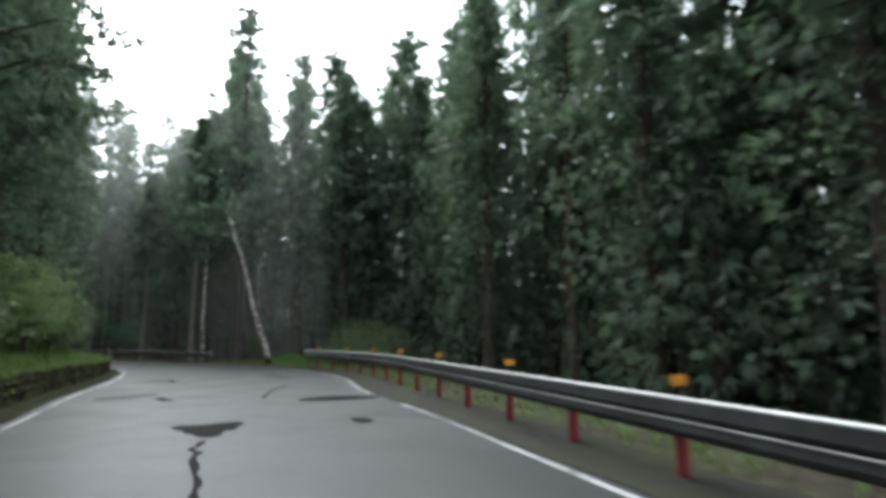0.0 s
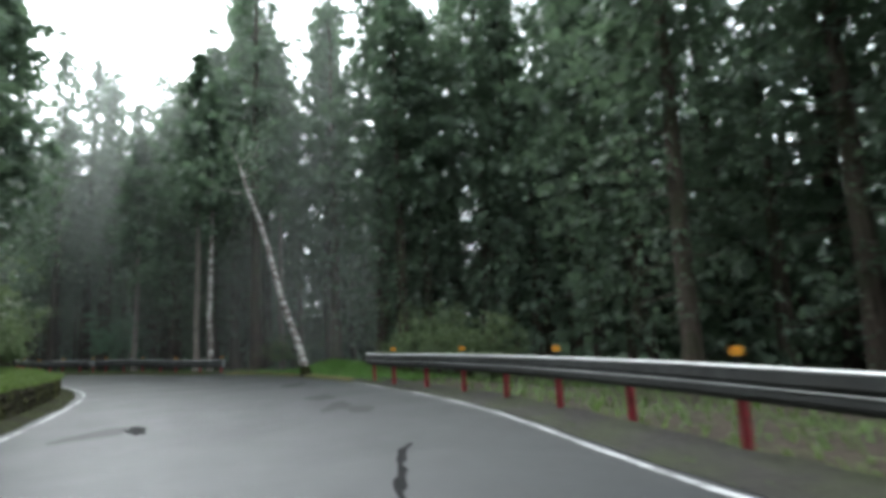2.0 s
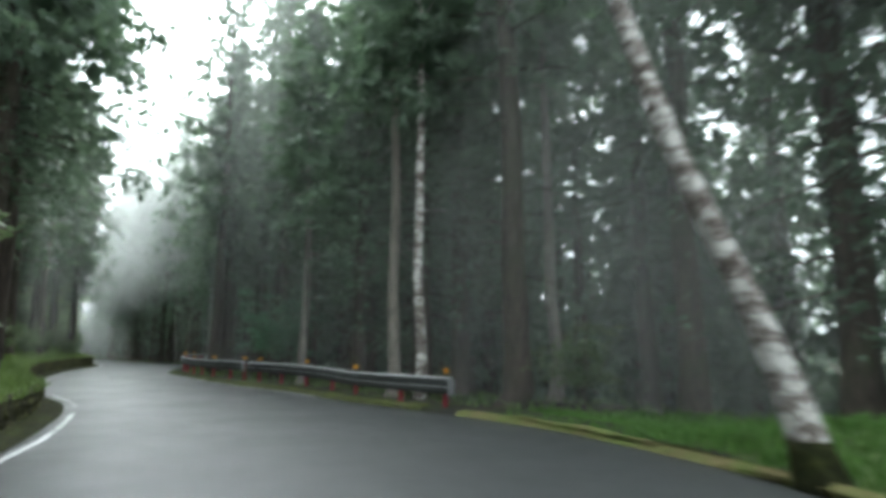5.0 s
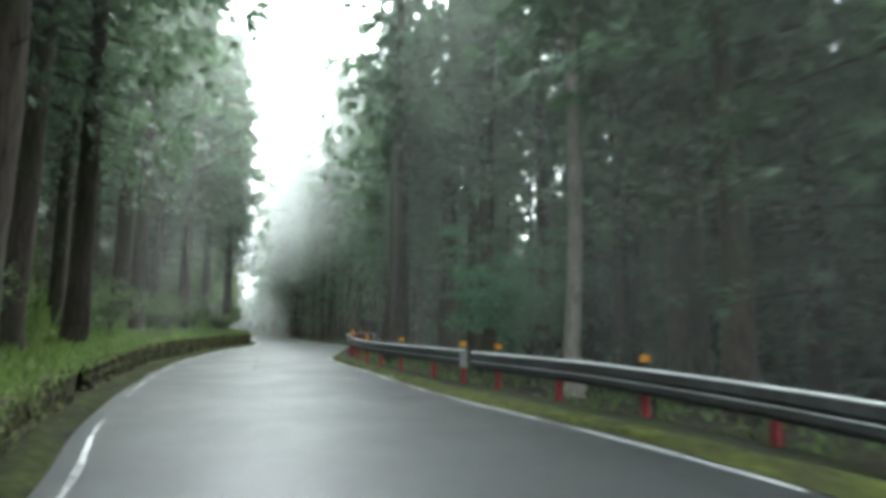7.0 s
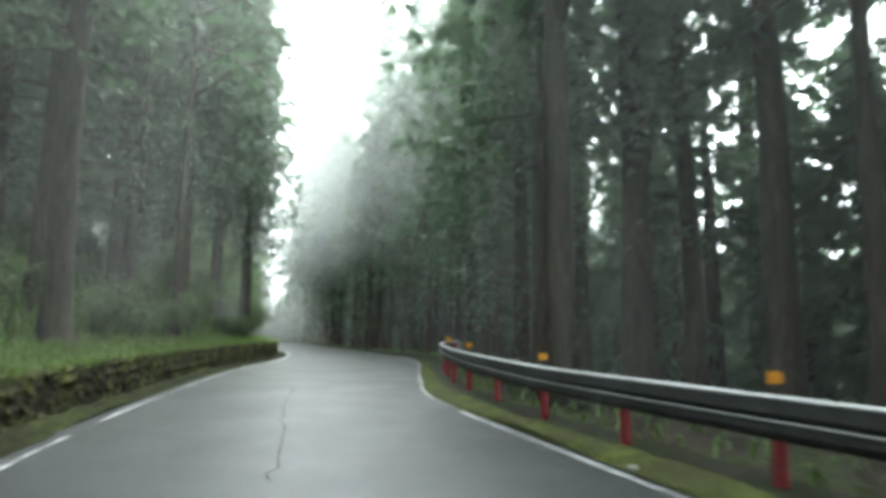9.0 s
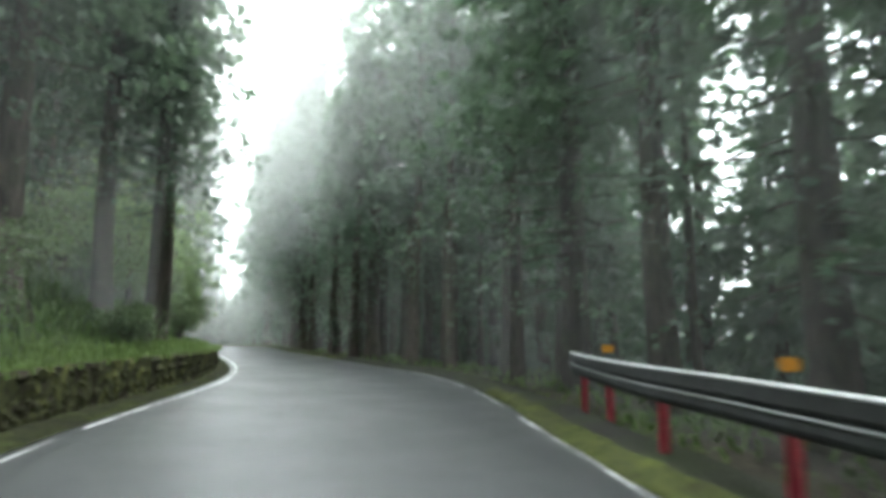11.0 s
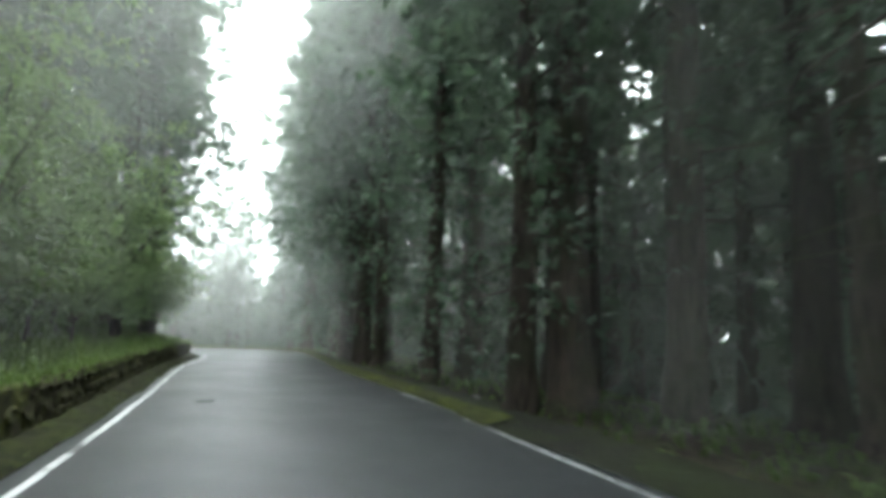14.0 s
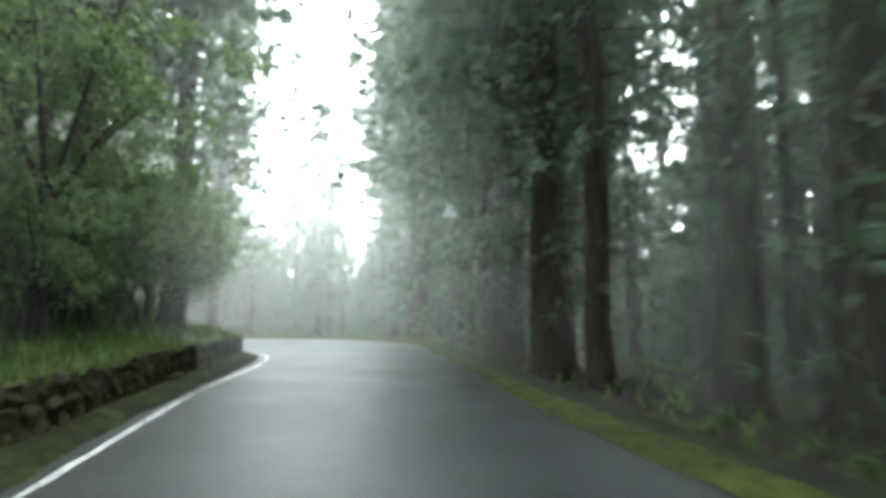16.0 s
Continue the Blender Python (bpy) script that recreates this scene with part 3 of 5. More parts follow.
def stick(v, f, a, b, r0, r1):
    """A thin three-sided limb."""
    a, b = np.array(a, float), np.array(b, float)
    d = (b - a) / (np.linalg.norm(b - a) + 1e-9)
    u = np.cross(d, (0.3, 0.2, 0.9))
    u /= np.linalg.norm(u)
    w = np.cross(d, u)
    o = len(v)
    for p, r in ((a, r0), (b, r1)):
        for k in range(3):
            an = 2 * math.pi * k / 3
            v.append(tuple(p + r * (u * math.cos(an) + w * math.sin(an))))
    for k in range(3):
        f.append((o + k, o + (k + 1) % 3, o + 3 + (k + 1) % 3, o + 3 + k))


def leaf_blades(centres, dirs, length, width, rng):
    """Small pointed leaves, one triangle each."""
    n = len(centres)
    d = dirs / (np.linalg.norm(dirs, axis=1)[:, None] + 1e-9)
    s = np.cross(d, rng.normal(0, 1, (n, 3)))
    s /= np.linalg.norm(s, axis=1)[:, None] + 1e-9
    ln, wd = length[:, None], width[:, None]
    v = np.stack([centres - d * ln * 0.4 + s * wd * 0.5, centres - d * ln * 0.4 - s * wd * 0.5, centres + d * ln * 0.6], 1).reshape(-1, 3)
    return v, np.arange(3 * n).reshape(n, 3)


def leaf_quads(centres, dirs, length, width, rng):
    """Pointed leaves or sprays: a kite for each centre, along its direction."""
    n = len(centres)
    d = dirs / (np.linalg.norm(dirs, axis=1)[:, None] + 1e-9)
    r = rng.normal(0, 1, (n, 3))
    s = np.cross(d, r)
    s /= np.linalg.norm(s, axis=1)[:, None] + 1e-9
    ln, wd = length[:, None], width[:, None]
    v = np.stack([centres - d * ln * 0.5, centres + s * wd * 0.5, centres + d * ln * 0.5, centres - s * wd * 0.5], 1).reshape(-1, 3)
    return v, np.arange(4 * n).reshape(n, 4)


def sprays(centres, dirs, length, width, rng):
    """Feathery sprays: three narrow blades that fan out from one foot."""
    n = len(centres)
    d = dirs / (np.linalg.norm(dirs, axis=1)[:, None] + 1e-9)
    s = np.cross(d, rng.normal(0, 1, (n, 3)))
    s /= np.linalg.norm(s, axis=1)[:, None] + 1e-9
    ln, wd = length[:, None], width[:, None]
    foot = centres - d * ln * 0.45
    fan = rng.uniform(0.35, 0.75, (n, 1))
    v = np.stack([foot - s * wd * 0.5, foot + s * wd * 0.5, centres + d * ln * 0.55, foot + (d + s * fan) * ln * 0.8, foot + (d - s * fan) * ln * 0.8], 1).reshape(-1, 3)
    o = 5 * np.arange(n)
    f = np.concatenate([np.stack([o, o + 1, o + 2], 1), np.stack([o, o + 1, o + 3], 1), np.stack([o, o + 1, o + 4], 1)])
    return v, f


def conifer(seed, height, start, reach, girth, branches, per=10, droop=0.25, dead=10, lean=0.0, fine=True, inner=3.2, leaf=1.0):
    """A cedar: fluted tapering trunk with limbs, and a crown of drooping clumps of sprays."""
    rng = np.random.default_rng(seed)
    zs = np.array([-0.4, 0.0, 0.35, 1.2, 3, 6, 9, 12, 15, 18, 22, 26])
    zs = np.append(zs[zs < height - 1], height)
    sway = np.cumsum(rng.normal(0, 0.05, (len(zs), 2)), axis=0) * (zs[:, None] > 0)
    pts = np.column_stack([sway[:, 0] + lean * zs, sway[:, 1], zs])
    rad = girth * np.interp(zs / height, [-0.1, 0, 0.02, 0.06, 0.5, 1], [1.6, 1.45, 1.15, 1.0, 0.62, 0.06])
    tv, tf = trunk_rings(pts, rad, 12, 0.07, seed)
    axis = lambda z: np.array([np.interp(z, zs, pts[:, 0]), np.interp(z, zs, pts[:, 1]), z])
    for i in range(dead):
        z = rng.uniform(2.2, max(start, 3.0) + 1)
        a, ln = rng.uniform(0, 6.28), rng.uniform(0.5, 1.8)
        p = axis(z)
        stick(tv, tf, p, p + [math.cos(a) * ln, math.sin(a) * ln, rng.uniform(-0.5, 0.2)], 0.022, 0.006)
    cs, ds, ls, ws = [], [], [], []
    for i in range(branches):
        t = (i + rng.uniform(0, 1)) / branches
        z = start + (height - start) * t ** 0.92
        t = (z - start) / (height - start)
        ln = (reach * (1 - t) ** 0.6 * min(1.0, 0.55 + 3.0 * t) + 0.25) * rng.uniform(0.6, 1.15)
        a = i * 2.39996 + rng.normal(0, 0.35)
        out = np.array([math.cos(a), math.sin(a), 0])
        rise = -droop * (1 - t) + 0.65 * t
        p0 = axis(z)
        p1 = p0 + ln * 0.55 * (out + [0, 0, rise + 0.12])
        p2 = p1 + ln * 0.5 * (out + [0, 0, rise - 0.25])
        stick(tv, tf, p0, p1, 0.015 + 0.018 * ln / reach * 2, 0.014)
        clumps = max(2, int(round(ln * 1.5)))
        for k in range(clumps):
            u = (k + 0.7 + rng.uniform(-0.3, 0.3)) / clumps
            c = p0 + (p1 - p0) * min(u * 2, 1) + (p2 - p1) * max(u * 2 - 1, 0)
            c = c + rng.normal(0, 0.14, 3)
            size = rng.uniform(0.36, 0.62) * (0.8 + 0.4 * (1 - t))
            m = int(per * rng.uniform(0.7, 1.3))
            o = np.clip(rng.normal(0, 1, (m, 3)), -1.5, 1.5) * [0.62, 0.62, 0.42] * size
            cs.append(c + o)
            ds.append(o * 0.9 + out * 0.25 + [0, 0, -0.16] + rng.normal(0, 0.1, (m, 3)))
            grow = leaf * (0.68 + 0.82 * min(1.0, max(0.0, (z - 5.5) / 5.0)))
            ls.append(grow * rng.uniform(0.26, 0.5, m) if fine else rng.uniform(0.5, 0.9, m))
            ws.append(grow * rng.uniform(0.07, 0.12, m) if fine else rng.uniform(0.13, 0.23, m))
    v, f = sprays(np.concatenate(cs), np.concatenate(ds), np.concatenate(ls), np.concatenate(ws), rng)
    if fine:
        # older, denser growth near the stem
        m = int(branches * inner * 1.5)
        t = 0.08 + 0.92 * rng.random(m) ** 0.8
        z = start + (height - start) * t
        a = rng.uniform(0, 6.283, m)
        r = (reach * 0.72 * (1 - t) ** 0.6 * np.minimum(1.0, 0.5 + 3 * t) + 0.1) * np.sqrt(rng.random(m))
        c = np.column_stack([np.interp(z, zs, pts[:, 0]) + r * np.cos(a), np.interp(z, zs, pts[:, 1]) + r * np.sin(a), z - 0.25 * r])
        d = np.column_stack([np.cos(a), np.sin(a), rng.normal(-0.5, 0.4, m)])
        g = 0.6 + 0.85 * np.clip((z - 5.5) / 5, 0, 1)
        v2, f2 = sprays(c, d, g * rng.uniform(0.4, 0.72, m), g * rng.uniform(0.12, 0.2, m), rng)
        f = np.concatenate([f, f2 + len(v)])
        v = np.concatenate([v, v2])
    return tv, tf, v, f


def broadleaf(seed, height, spread, girth, clumps, per, leaf=0.2, low=0.3, lean=(0.0, 0.0)):
    """A broadleaved tree: forking limbs, and an uneven crown of leaf clumps with gaps."""
    rng = np.random.default_rng(seed)
    fork = height * (low + 0.08)
    lx, ly = lean
    pts = [(lx * z, ly * z, z) for z in (-0.3, 0, 0.4, fork * 0.5, fork)]
    tv, tf = trunk_rings(pts, [girth * 1.5, girth * 1.3, girth, girth * 0.9, girth * 0.75], 9, 0.06, seed)
    tips = []
    for i in range(7):
        a = i * 2.4 + rng.normal(0, 0.3)
        r, z = spread * rng.uniform(0.35, 0.75), height * rng.uniform(0.55, 0.95)
        mid = np.array(pts[-1]) + [math.cos(a) * r * 0.45, math.sin(a) * r * 0.45, (z - fork) * 0.5]
        tip = np.array([pts[-1][0] + math.cos(a) * r, pts[-1][1] + math.sin(a) * r, z])
        stick(tv, tf, pts[-1], mid, girth * 0.5, girth * 0.3)
        stick(tv, tf, mid, tip, girth * 0.3, 0.02)
        tips += [mid, tip]
    cs, ds = [], []
    for i in range(clumps):
        b = tips[rng.integers(len(tips))]
        c = b + np.clip(rng.normal(0, 1, 3), -1.5, 1.5) * [spread * 0.3, spread * 0.3, height * 0.12]
        c[2] = max(c[2], height * low * 0.6)
        size = rng.uniform(0.28, 0.55)
        m = int(per * rng.uniform(0.7, 1.3))
        o = np.clip(rng.normal(0, 1, (m, 3)), -1.5, 1.5) * [0.8, 0.8, 0.34] * size
        cs.append(c + o)
        ds.append(o * [1, 1, 0.3] + rng.normal(0, 0.25, (m, 3)) + [0, 0, -0.1])
    cs, ds = np.concatenate(cs), np.concatenate(ds)
    n = len(cs)
    v, f = leaf_blades(cs, ds, rng.uniform(leaf * 0.9, leaf * 1.8, n), rng.uniform(leaf * 0.6, leaf * 1.1, n), rng)
    return tv, tf, v, f


def tree(name, data, bark, leaves, label, category="tree", crown="crown", trunk="trunk"):
    tv, tf, v, f = data
    ob = tagged(new(name), label, category)
    part(trunk, mesh_from(trunk, tv, tf, bark, True), ob)
    part(crown, mesh_from(crown, v, f, leaves), ob)
    return ob


def drop(ob):
    """Take a pattern tree away again once its copies stand."""
    for o in (*ob.children_recursive, ob):
        bpy.data.objects.remove(o)


TALL = "tall dark cedar with fluted brown trunk in the forest"
EDGE = "cedar with drooping dark green branches beside the road"
kinds = {
    "tall": [tree("cedar_tree", conifer(20 + i, h, st, rc, g, 58, 10, 0.35, 16, 0.0, True, 1.5), M_BARK, M_CEDAR, TALL) for i, (h, st, rc, g) in
             enumerate(((24, 5.0, 3.4, 0.28), (26, 6.0, 3.6, 0.35), (22, 4.2, 3.2, 0.24), (25, 7.0, 3.2, 0.27)))],
    "edge": [tree("cedar_tree", conifer(40 + i, h, st, rc, g, 86, 10, 0.4, 5, 0.0, True, 2.4), M_BARK, M_CEDAR, EDGE) for i, (h, st, rc, g) in
             enumerate(((20, 1.8, 3.9, 0.30), (22, 2.4, 4.2, 0.33), (18, 1.4, 3.6, 0.26)))],
    "edge_fine": [tree("cedar_tree", conifer(45 + i, h, st, rc, g, 90, 12, 0.4, 5, 0.0, True, 5.0, 0.74), M_BARK, M_CEDAR, EDGE) for i, (h, st, rc, g) in
                  enumerate(((20, 1.6, 3.9, 0.28), (21, 2.0, 4.1, 0.3)))],
    "dense": [tree("cedar_tree", conifer(50 + i, h, st, rc, g, 86, 11, 0.35, 9, 0.0, True, 4.5), M_BARK, M_CEDAR, "tall dense dark cedar on the bank beside the road") for i, (h, st, rc, g) in
              enumerate(((23, 4.6, 2.9, 0.27), (21, 4.0, 2.7, 0.24)))],
    "full": [tree("cedar_tree", conifer(55 + i, h, st, rc, 0.3, 94, 12, 0.35, 6, 0.0, True, 5.0), M_BARK, M_CEDAR, "broad dense dark cedar leaning its boughs over the road") for i, (h, st, rc) in
             enumerate(((22, 4.4, 4.1), (20, 4.8, 3.8)))],
    "thin": [tree("cedar_tree", conifer(60 + i, h, st, rc, g, 40, 8, 0.3, 10), M_BARK_PALE if i == 1 else M_BARK, M_CEDAR, "slender cedar with a bare pale trunk in the forest") for i, (h, st, rc, g) in
             enumerate(((17, 7.5, 1.8, 0.14), (19, 9.0, 1.7, 0.17)))],
    "tall_far": [tree("cedar_tree", conifer(120 + i, h, st, 3.4, 0.3, 54, 5, 0.35, 3, 0, False), M_BARK, M_CEDAR, TALL) for i, (h, st) in enumerate(((24, 4.5), (22, 5.5), (26, 6)))],
    "edge_far": [tree("cedar_tree", conifer(140 + i, h, st, 4.2, 0.3, 64, 5, 0.4, 2, 0, False), M_BARK, M_CEDAR, "dense dark green cedar deeper in the forest") for i, (h, st) in enumerate(((21, 1.8), (19, 1.5)))],
    "broad": [tree("broadleaf_tree", broadleaf(80 + i, h, sp, g, 120, 44, 0.12, lo), M_BARK, M_BROAD, "light green broadleaf tree leaning from the bank") for i, (h, sp, g, lo) in
              enumerate(((7.5, 3.4, 0.14, 0.22), (5.5, 2.8, 0.10, 0.15)))],
    "rail_broad": [tree("broadleaf_tree", broadleaf(84 + i, h, sp, g, 120, 44, 0.12, lo), M_BARK, M_RAIL_LEAF, "blue-green leafy tree growing behind the guard rail") for i, (h, sp, g, lo) in
              enumerate(((7.5, 3.4, 0.14, 0.22), (5.5, 2.8, 0.10, 0.15)))],
    "shrub": [tree("shrub", broadleaf(90 + i, h, sp, 0.05, 48, 34, 0.12, 0.1), M_BARK, M_SHRUB, "dense green shrub growing on the bank", "shrub", "foliage", "stem") for i, (h, sp) in
              enumerate(((2.4, 1.7), (1.6, 1.4), (3.2, 1.9)))],
}
placed = []
plant_rng = random.Random(17)


def plant(kind, x, y, size=1.0, which=None, tilt=0.0, group="", sink=0.05):
    src = kinds[kind][which if which is not None else plant_rng.randrange(len(kinds[kind]))]
    low = 1.0
    if kind not in ("broad", "rail_broad", "shrub") and beside([(x, y)], RIGHT)[0][0] < 0:
        low = (0.9 if x < -34 else 0.8) if -56 < x < -27 else 0.95 if -13 < x < -7 and y < 33 else 1.0
    wide = size * (1.1 if low < 0.9 else 1.0)
    m = Matrix.Translation((x, y, ground_at(x, y) - sink)) @ Matrix.Rotation(plant_rng.uniform(0, 6.28), 4, "Z")
    if tilt:
        m = m @ Matrix.Rotation(tilt, 4, "X")
    m = m @ Matrix.Diagonal((wide * plant_rng.uniform(0.92, 1.08), wide * plant_rng.uniform(0.92, 1.08), size * low, 1))
    ob = copy_thing(src, m)
    ob["group"] = group or {"shrub": "shrubs on the bank", "broad": "broadleaf trees on the bank", "rail_broad": "broadleaf trees behind the rail"}.get(kind, "cedars of the forest")
    placed.append((x, y))
    return ob


def free(x, y, gap):
    return all((x - a) ** 2 + (y - b) ** 2 > gap * gap for a, b in placed)


def in_gap(x, y):
    """The misty clearing past the last bend."""
    h = math.degrees(math.atan2(-(x + 75.88), y - 57))
    return x < -101.5 and 66 < h < 85


# trees that stand out one by one
for kind, x, y, size, which in (
        ("thin", -25.9, 38.75, 0.95, 1), ("thin", -22.5, 41.8, 1.0, 1), ("thin", -32.9, 42.0, 1.0, 1), ("tall", -18.6, 41.0, 0.9, 1), ("dense", -26.0, 42.6, 1.12, 0), ("dense", -20.2, 43.2, 1.08, 1),
        ("edge", -25.95, 40.56, 0.95, 0), ("edge", -24.0, 43.0, 1.0, 1), ("tall", -34.45, 47.14, 0.92, 2), ("tall", -37.43, 46.75, 0.93, 0), ("tall", -31.27, 43.87, 0.95, 1), ("thin", -39.05, 45.97, 1.1, 0),
        ("tall", -44.56, 49.17, 1.1, 1), ("dense", -36.4, 49.9, 1.1, 0), ("dense", -34.6, 46.6, 1.0, 1), ("tall", -33.6, 49.4, 1.1, 1), ("tall", -46.58, 48.44, 0.95, 0), ("tall", -43.49, 49.62, 0.9, 2), ("tall", -41.04, 47.66, 1.0, 3),
        ("tall", -62.27, 59.74, 1.0, 0), ("tall", -61.11, 61.49, 1.05, 1), ("tall", -59.85, 60.4, 0.95, 3), ("tall", -66.88, 59.27, 0.95, 2), ("edge", -72.72, 60.1, 0.8, 0),
        ("tall", -63.86, 58.44, 0.8, 3), ("tall", -72.3, 60.95, 1.0, 1), ("tall", -71.06, 62.48, 1.1, 0), ("tall", -69.69, 63.7, 1.0, 1), ("tall", -68.47, 62.23, 0.9, 2), ("edge", -77.77, 62.21, 0.85, 2),
        ("edge", -85.51, 64.61, 0.95, 1), ("full", -99.6, 69.3, 1.1, 0), ("full", -105.2, 71.4, 1.15, 1), ("full", -96.55, 69.2, 1.0, 1),  ("full", -89.62, 66.2, 1.15, 1), ("full", -91.6, 67.4, 0.95, 1), ("full", -94.07, 68.79, 0.9, 0), ("edge", -90.18, 66.58, 1.1, 0), ("edge", -88.8, 66.01, 1.0, 0), ("dense", -93.9, 68.08, 0.8, 1), ("edge", -92.75, 70.58, 1.0, 1), ("tall", -87.84, 65.35, 0.95, 1), ("tall", -84.03, 64.4, 0.9, 2), ("tall", -81.8, 65.21, 1.0, 0), ("tall", -80.61, 65.75, 1.1, 1),
        ("edge", -16.8, 15.6, 1.1, 1), ("edge", -13.9, 11.0, 1.05, 0), ("edge", -19.5, 18.5, 1.0, 2), ("tall", -12.0, 8.0, 0.9, 0), ("edge", -22.6, 21.0, 1.0, 0),
        ("full", -31.55, 31.06, 1.0, 0), ("full", -35.48, 32.57, 1.15, 1), ("full", -39.24, 33.47, 1.05, 0), ("full", -14.4, 12.4, 0.95, 1), ("full", -18.2, 17.6, 0.9, 0), ("full", -11.6, 6.8, 0.9, 0), ("full", -92.66, 58.62, 0.9, 1), ("full", -88.95, 56.82, 0.95, 0), ("dense", -85.64, 53.72, 0.9, 1), ("dense", -106.85, 61.85, 0.9, 0), ("dense", -106.04, 58.2, 0.85, 1), ("dense", -107.81, 54.89, 0.95, 0), ("dense", -109.41, 51.16, 0.9, 1),
        ("dense", -90.15, 53.15, 1.05, 1), ("dense", -94.63, 55.8, 0.95, 0), ("tall", -87.28, 51.34, 1.0, 2), ("tall", -92.49, 53.07, 1.0, 3), ("tall", -88.93, 50.35, 1.0, 1), ("broad", -86.4, 56.5, 0.85, 0), ("broad", -83.2, 54.6, 0.8, 1), ("broad", -80.93, 52.67, 0.85, 0), ("broad", -75.78, 50.52, 0.75, 1), ("broad", -72.27, 49.63, 0.8, 0), ("broad", -69.07, 47.97, 0.75, 1), ("broad", -92.23, 58.5, 0.62, 0), ("full", -65.86, 47.18, 0.9, 0), ("edge", -88.15, 67.41, 1.05, 2),
        ("tall", -51.11, 39.06, 0.95, 3), ("dense", -41.81, 34.94, 0.95, 0), ("dense", -45.2, 35.32, 0.95, 1), ("dense", -47.91, 36.11, 1.0, 0), ("full", -62.18, 44.68, 1.0, 1), ("tall", -59.51, 42.14, 0.95, 2),
        ("tall", -53.75, 39.15, 1.0, 1), ("edge", -61.32, 42.04, 0.95, 0), ("edge", -74.47, 45.5, 1.0, 0), ("tall", -72.71, 46.46, 1.0, 1), ("tall", -78.09, 48.43, 1.0, 0), ("tall", -81.45, 49.71, 0.95, 3), ("tall", -84.58, 49.64, 1.0, 1), ("edge", -83.32, 47.14, 1.05, 1)):
    plant(kind, x, y, size, which)

plant("dense", -65.92, 48.65, 0.9, 1)
plant("dense", -67.7, 49.3, 0.95, 0)
plant("broad", -15.9, 17.3, 0.62, 1)
plant("broad", -14.2, 15.9, 0.45, 1)
plant("rail_broad", -36.03, 43.11, 0.5, 0)
plant("rail_broad", -34.55, 42.64, 0.55, 1)

# dark cedars behind the first rail and the lawn
for x, y, size in ((-12.4, 38.2, 1.0), (-9.8, 38.6, 1.05), (-5.6, 36, 1.0), (-13.2, 36.9, 0.95), (-15.4, 39.6, 1.0), (-12, 41.6, 1.05), (-32.29, 47.52, 0.95), (-29.6, 45.38, 0.9)):
    plant("edge", x, y, size)
for x, y, size in ((-8.2, 37.2, 0.95), (-4.6, 33.4, 0.9)):
    plant("edge_fine", x, y, size)
for i in range(15):
    q = shifted(RIGHT, 6.6 + 3.2 * (i % 3) + 0.9 * math.sin(i * 2.2))[near_x(RIGHT, 19 - 1.75 * i)]
    plant("edge_fine", float(q[0]), float(q[1]), 0.9 + 0.15 * math.sin(i * 1.7))

# the forest on the outer side of the bend
rng_f = np.random.default_rng(8)
for i in range(4200):
    k = rng_f.integers(0, len(RIGHT))
    d = rng_f.uniform(2.0, 34) if rng_f.random() < 0.6 else rng_f.uniform(2.0, 12)
    q = shifted(RIGHT, d)[k]
    x, y = float(q[0]), float(q[1])
    if not (-128 < x < 26 and -8 < y < 102):
        continue
    dr = -beside([(x, y)], RIGHT)[0][0]
    dl = beside([(x, y)], LEFT)[0][0]
    if dr < 1.9 or dr > (11 if -62 < x < -36 else 15) or dl > 0 or len(placed) > 280 or in_gap(x, y):
        continue
    if -21.5 < x < -11.5 and dr < 5.0:
        continue
    if x < -93.5 and dr < 8.5:
        continue
    if not free(x, y, 2.5 if dr < 9 else 3.0):
        continue
    u = rng_f.random()
    if x > -45:
        kind = ("edge" if u < 0.55 else "tall" if u < 0.93 else "thin") if x > -28 else ("edge" if u < 0.12 else "tall" if u < 0.8 else "thin")
        if dr < 6.4 and x > -20:
            continue
    else:
        kind = ("edge" if u < 0.06 else "tall" if u < 0.72 else "thin") if dr < 8 else ("tall" if u < 0.55 else "edge" if u < 0.8 else "thin")
    if kind in ("edge", "tall") and x > -14 and dr < 9:
        kind = "edge_fine"
    elif dr > 6.2 and kind != "thin":
        kind = "edge_far" if u > 0.72 or x > -30 else "tall_far"
    plant(kind, x, y, rng_f.uniform(0.82, 1.15), 0 if kind == "thin" else None)

# the bank on the inner side
for i in range(2600):
    k = rng_f.integers(near_x(LEFT, 6), len(LEFT))
    d = rng_f.uniform(2.6, 24)
    q = shifted(LEFT, -d)[k]
    x, y = float(q[0]), float(q[1])
    dl = beside([(x, y)], LEFT)[0][0]
    dr = -beside([(x, y)], RIGHT)[0][0]
    if dl < 2.5 or dl > 13 or dr > 0 or len(placed) > 350 or in_gap(x, y) or not free(x, y, 2.3 if dl < 9 else 3.1):
        continue
    u = rng_f.random()
    if dl < 5.0:
        if u < 0.55 or x > -62:
            continue
        kind = "broad" if u < 0.85 else "thin"
    else:
        kind = "tall" if u < 0.55 else "edge" if u < 0.85 else "broad"
    if dl > 6.5 and kind in ("tall", "edge"):
        kind += "_far"
    plant(kind, x, y, rng_f.uniform(0.8, 1.1) * (0.75 if kind == "broad" else 1.0), 0 if kind == "thin" else None)

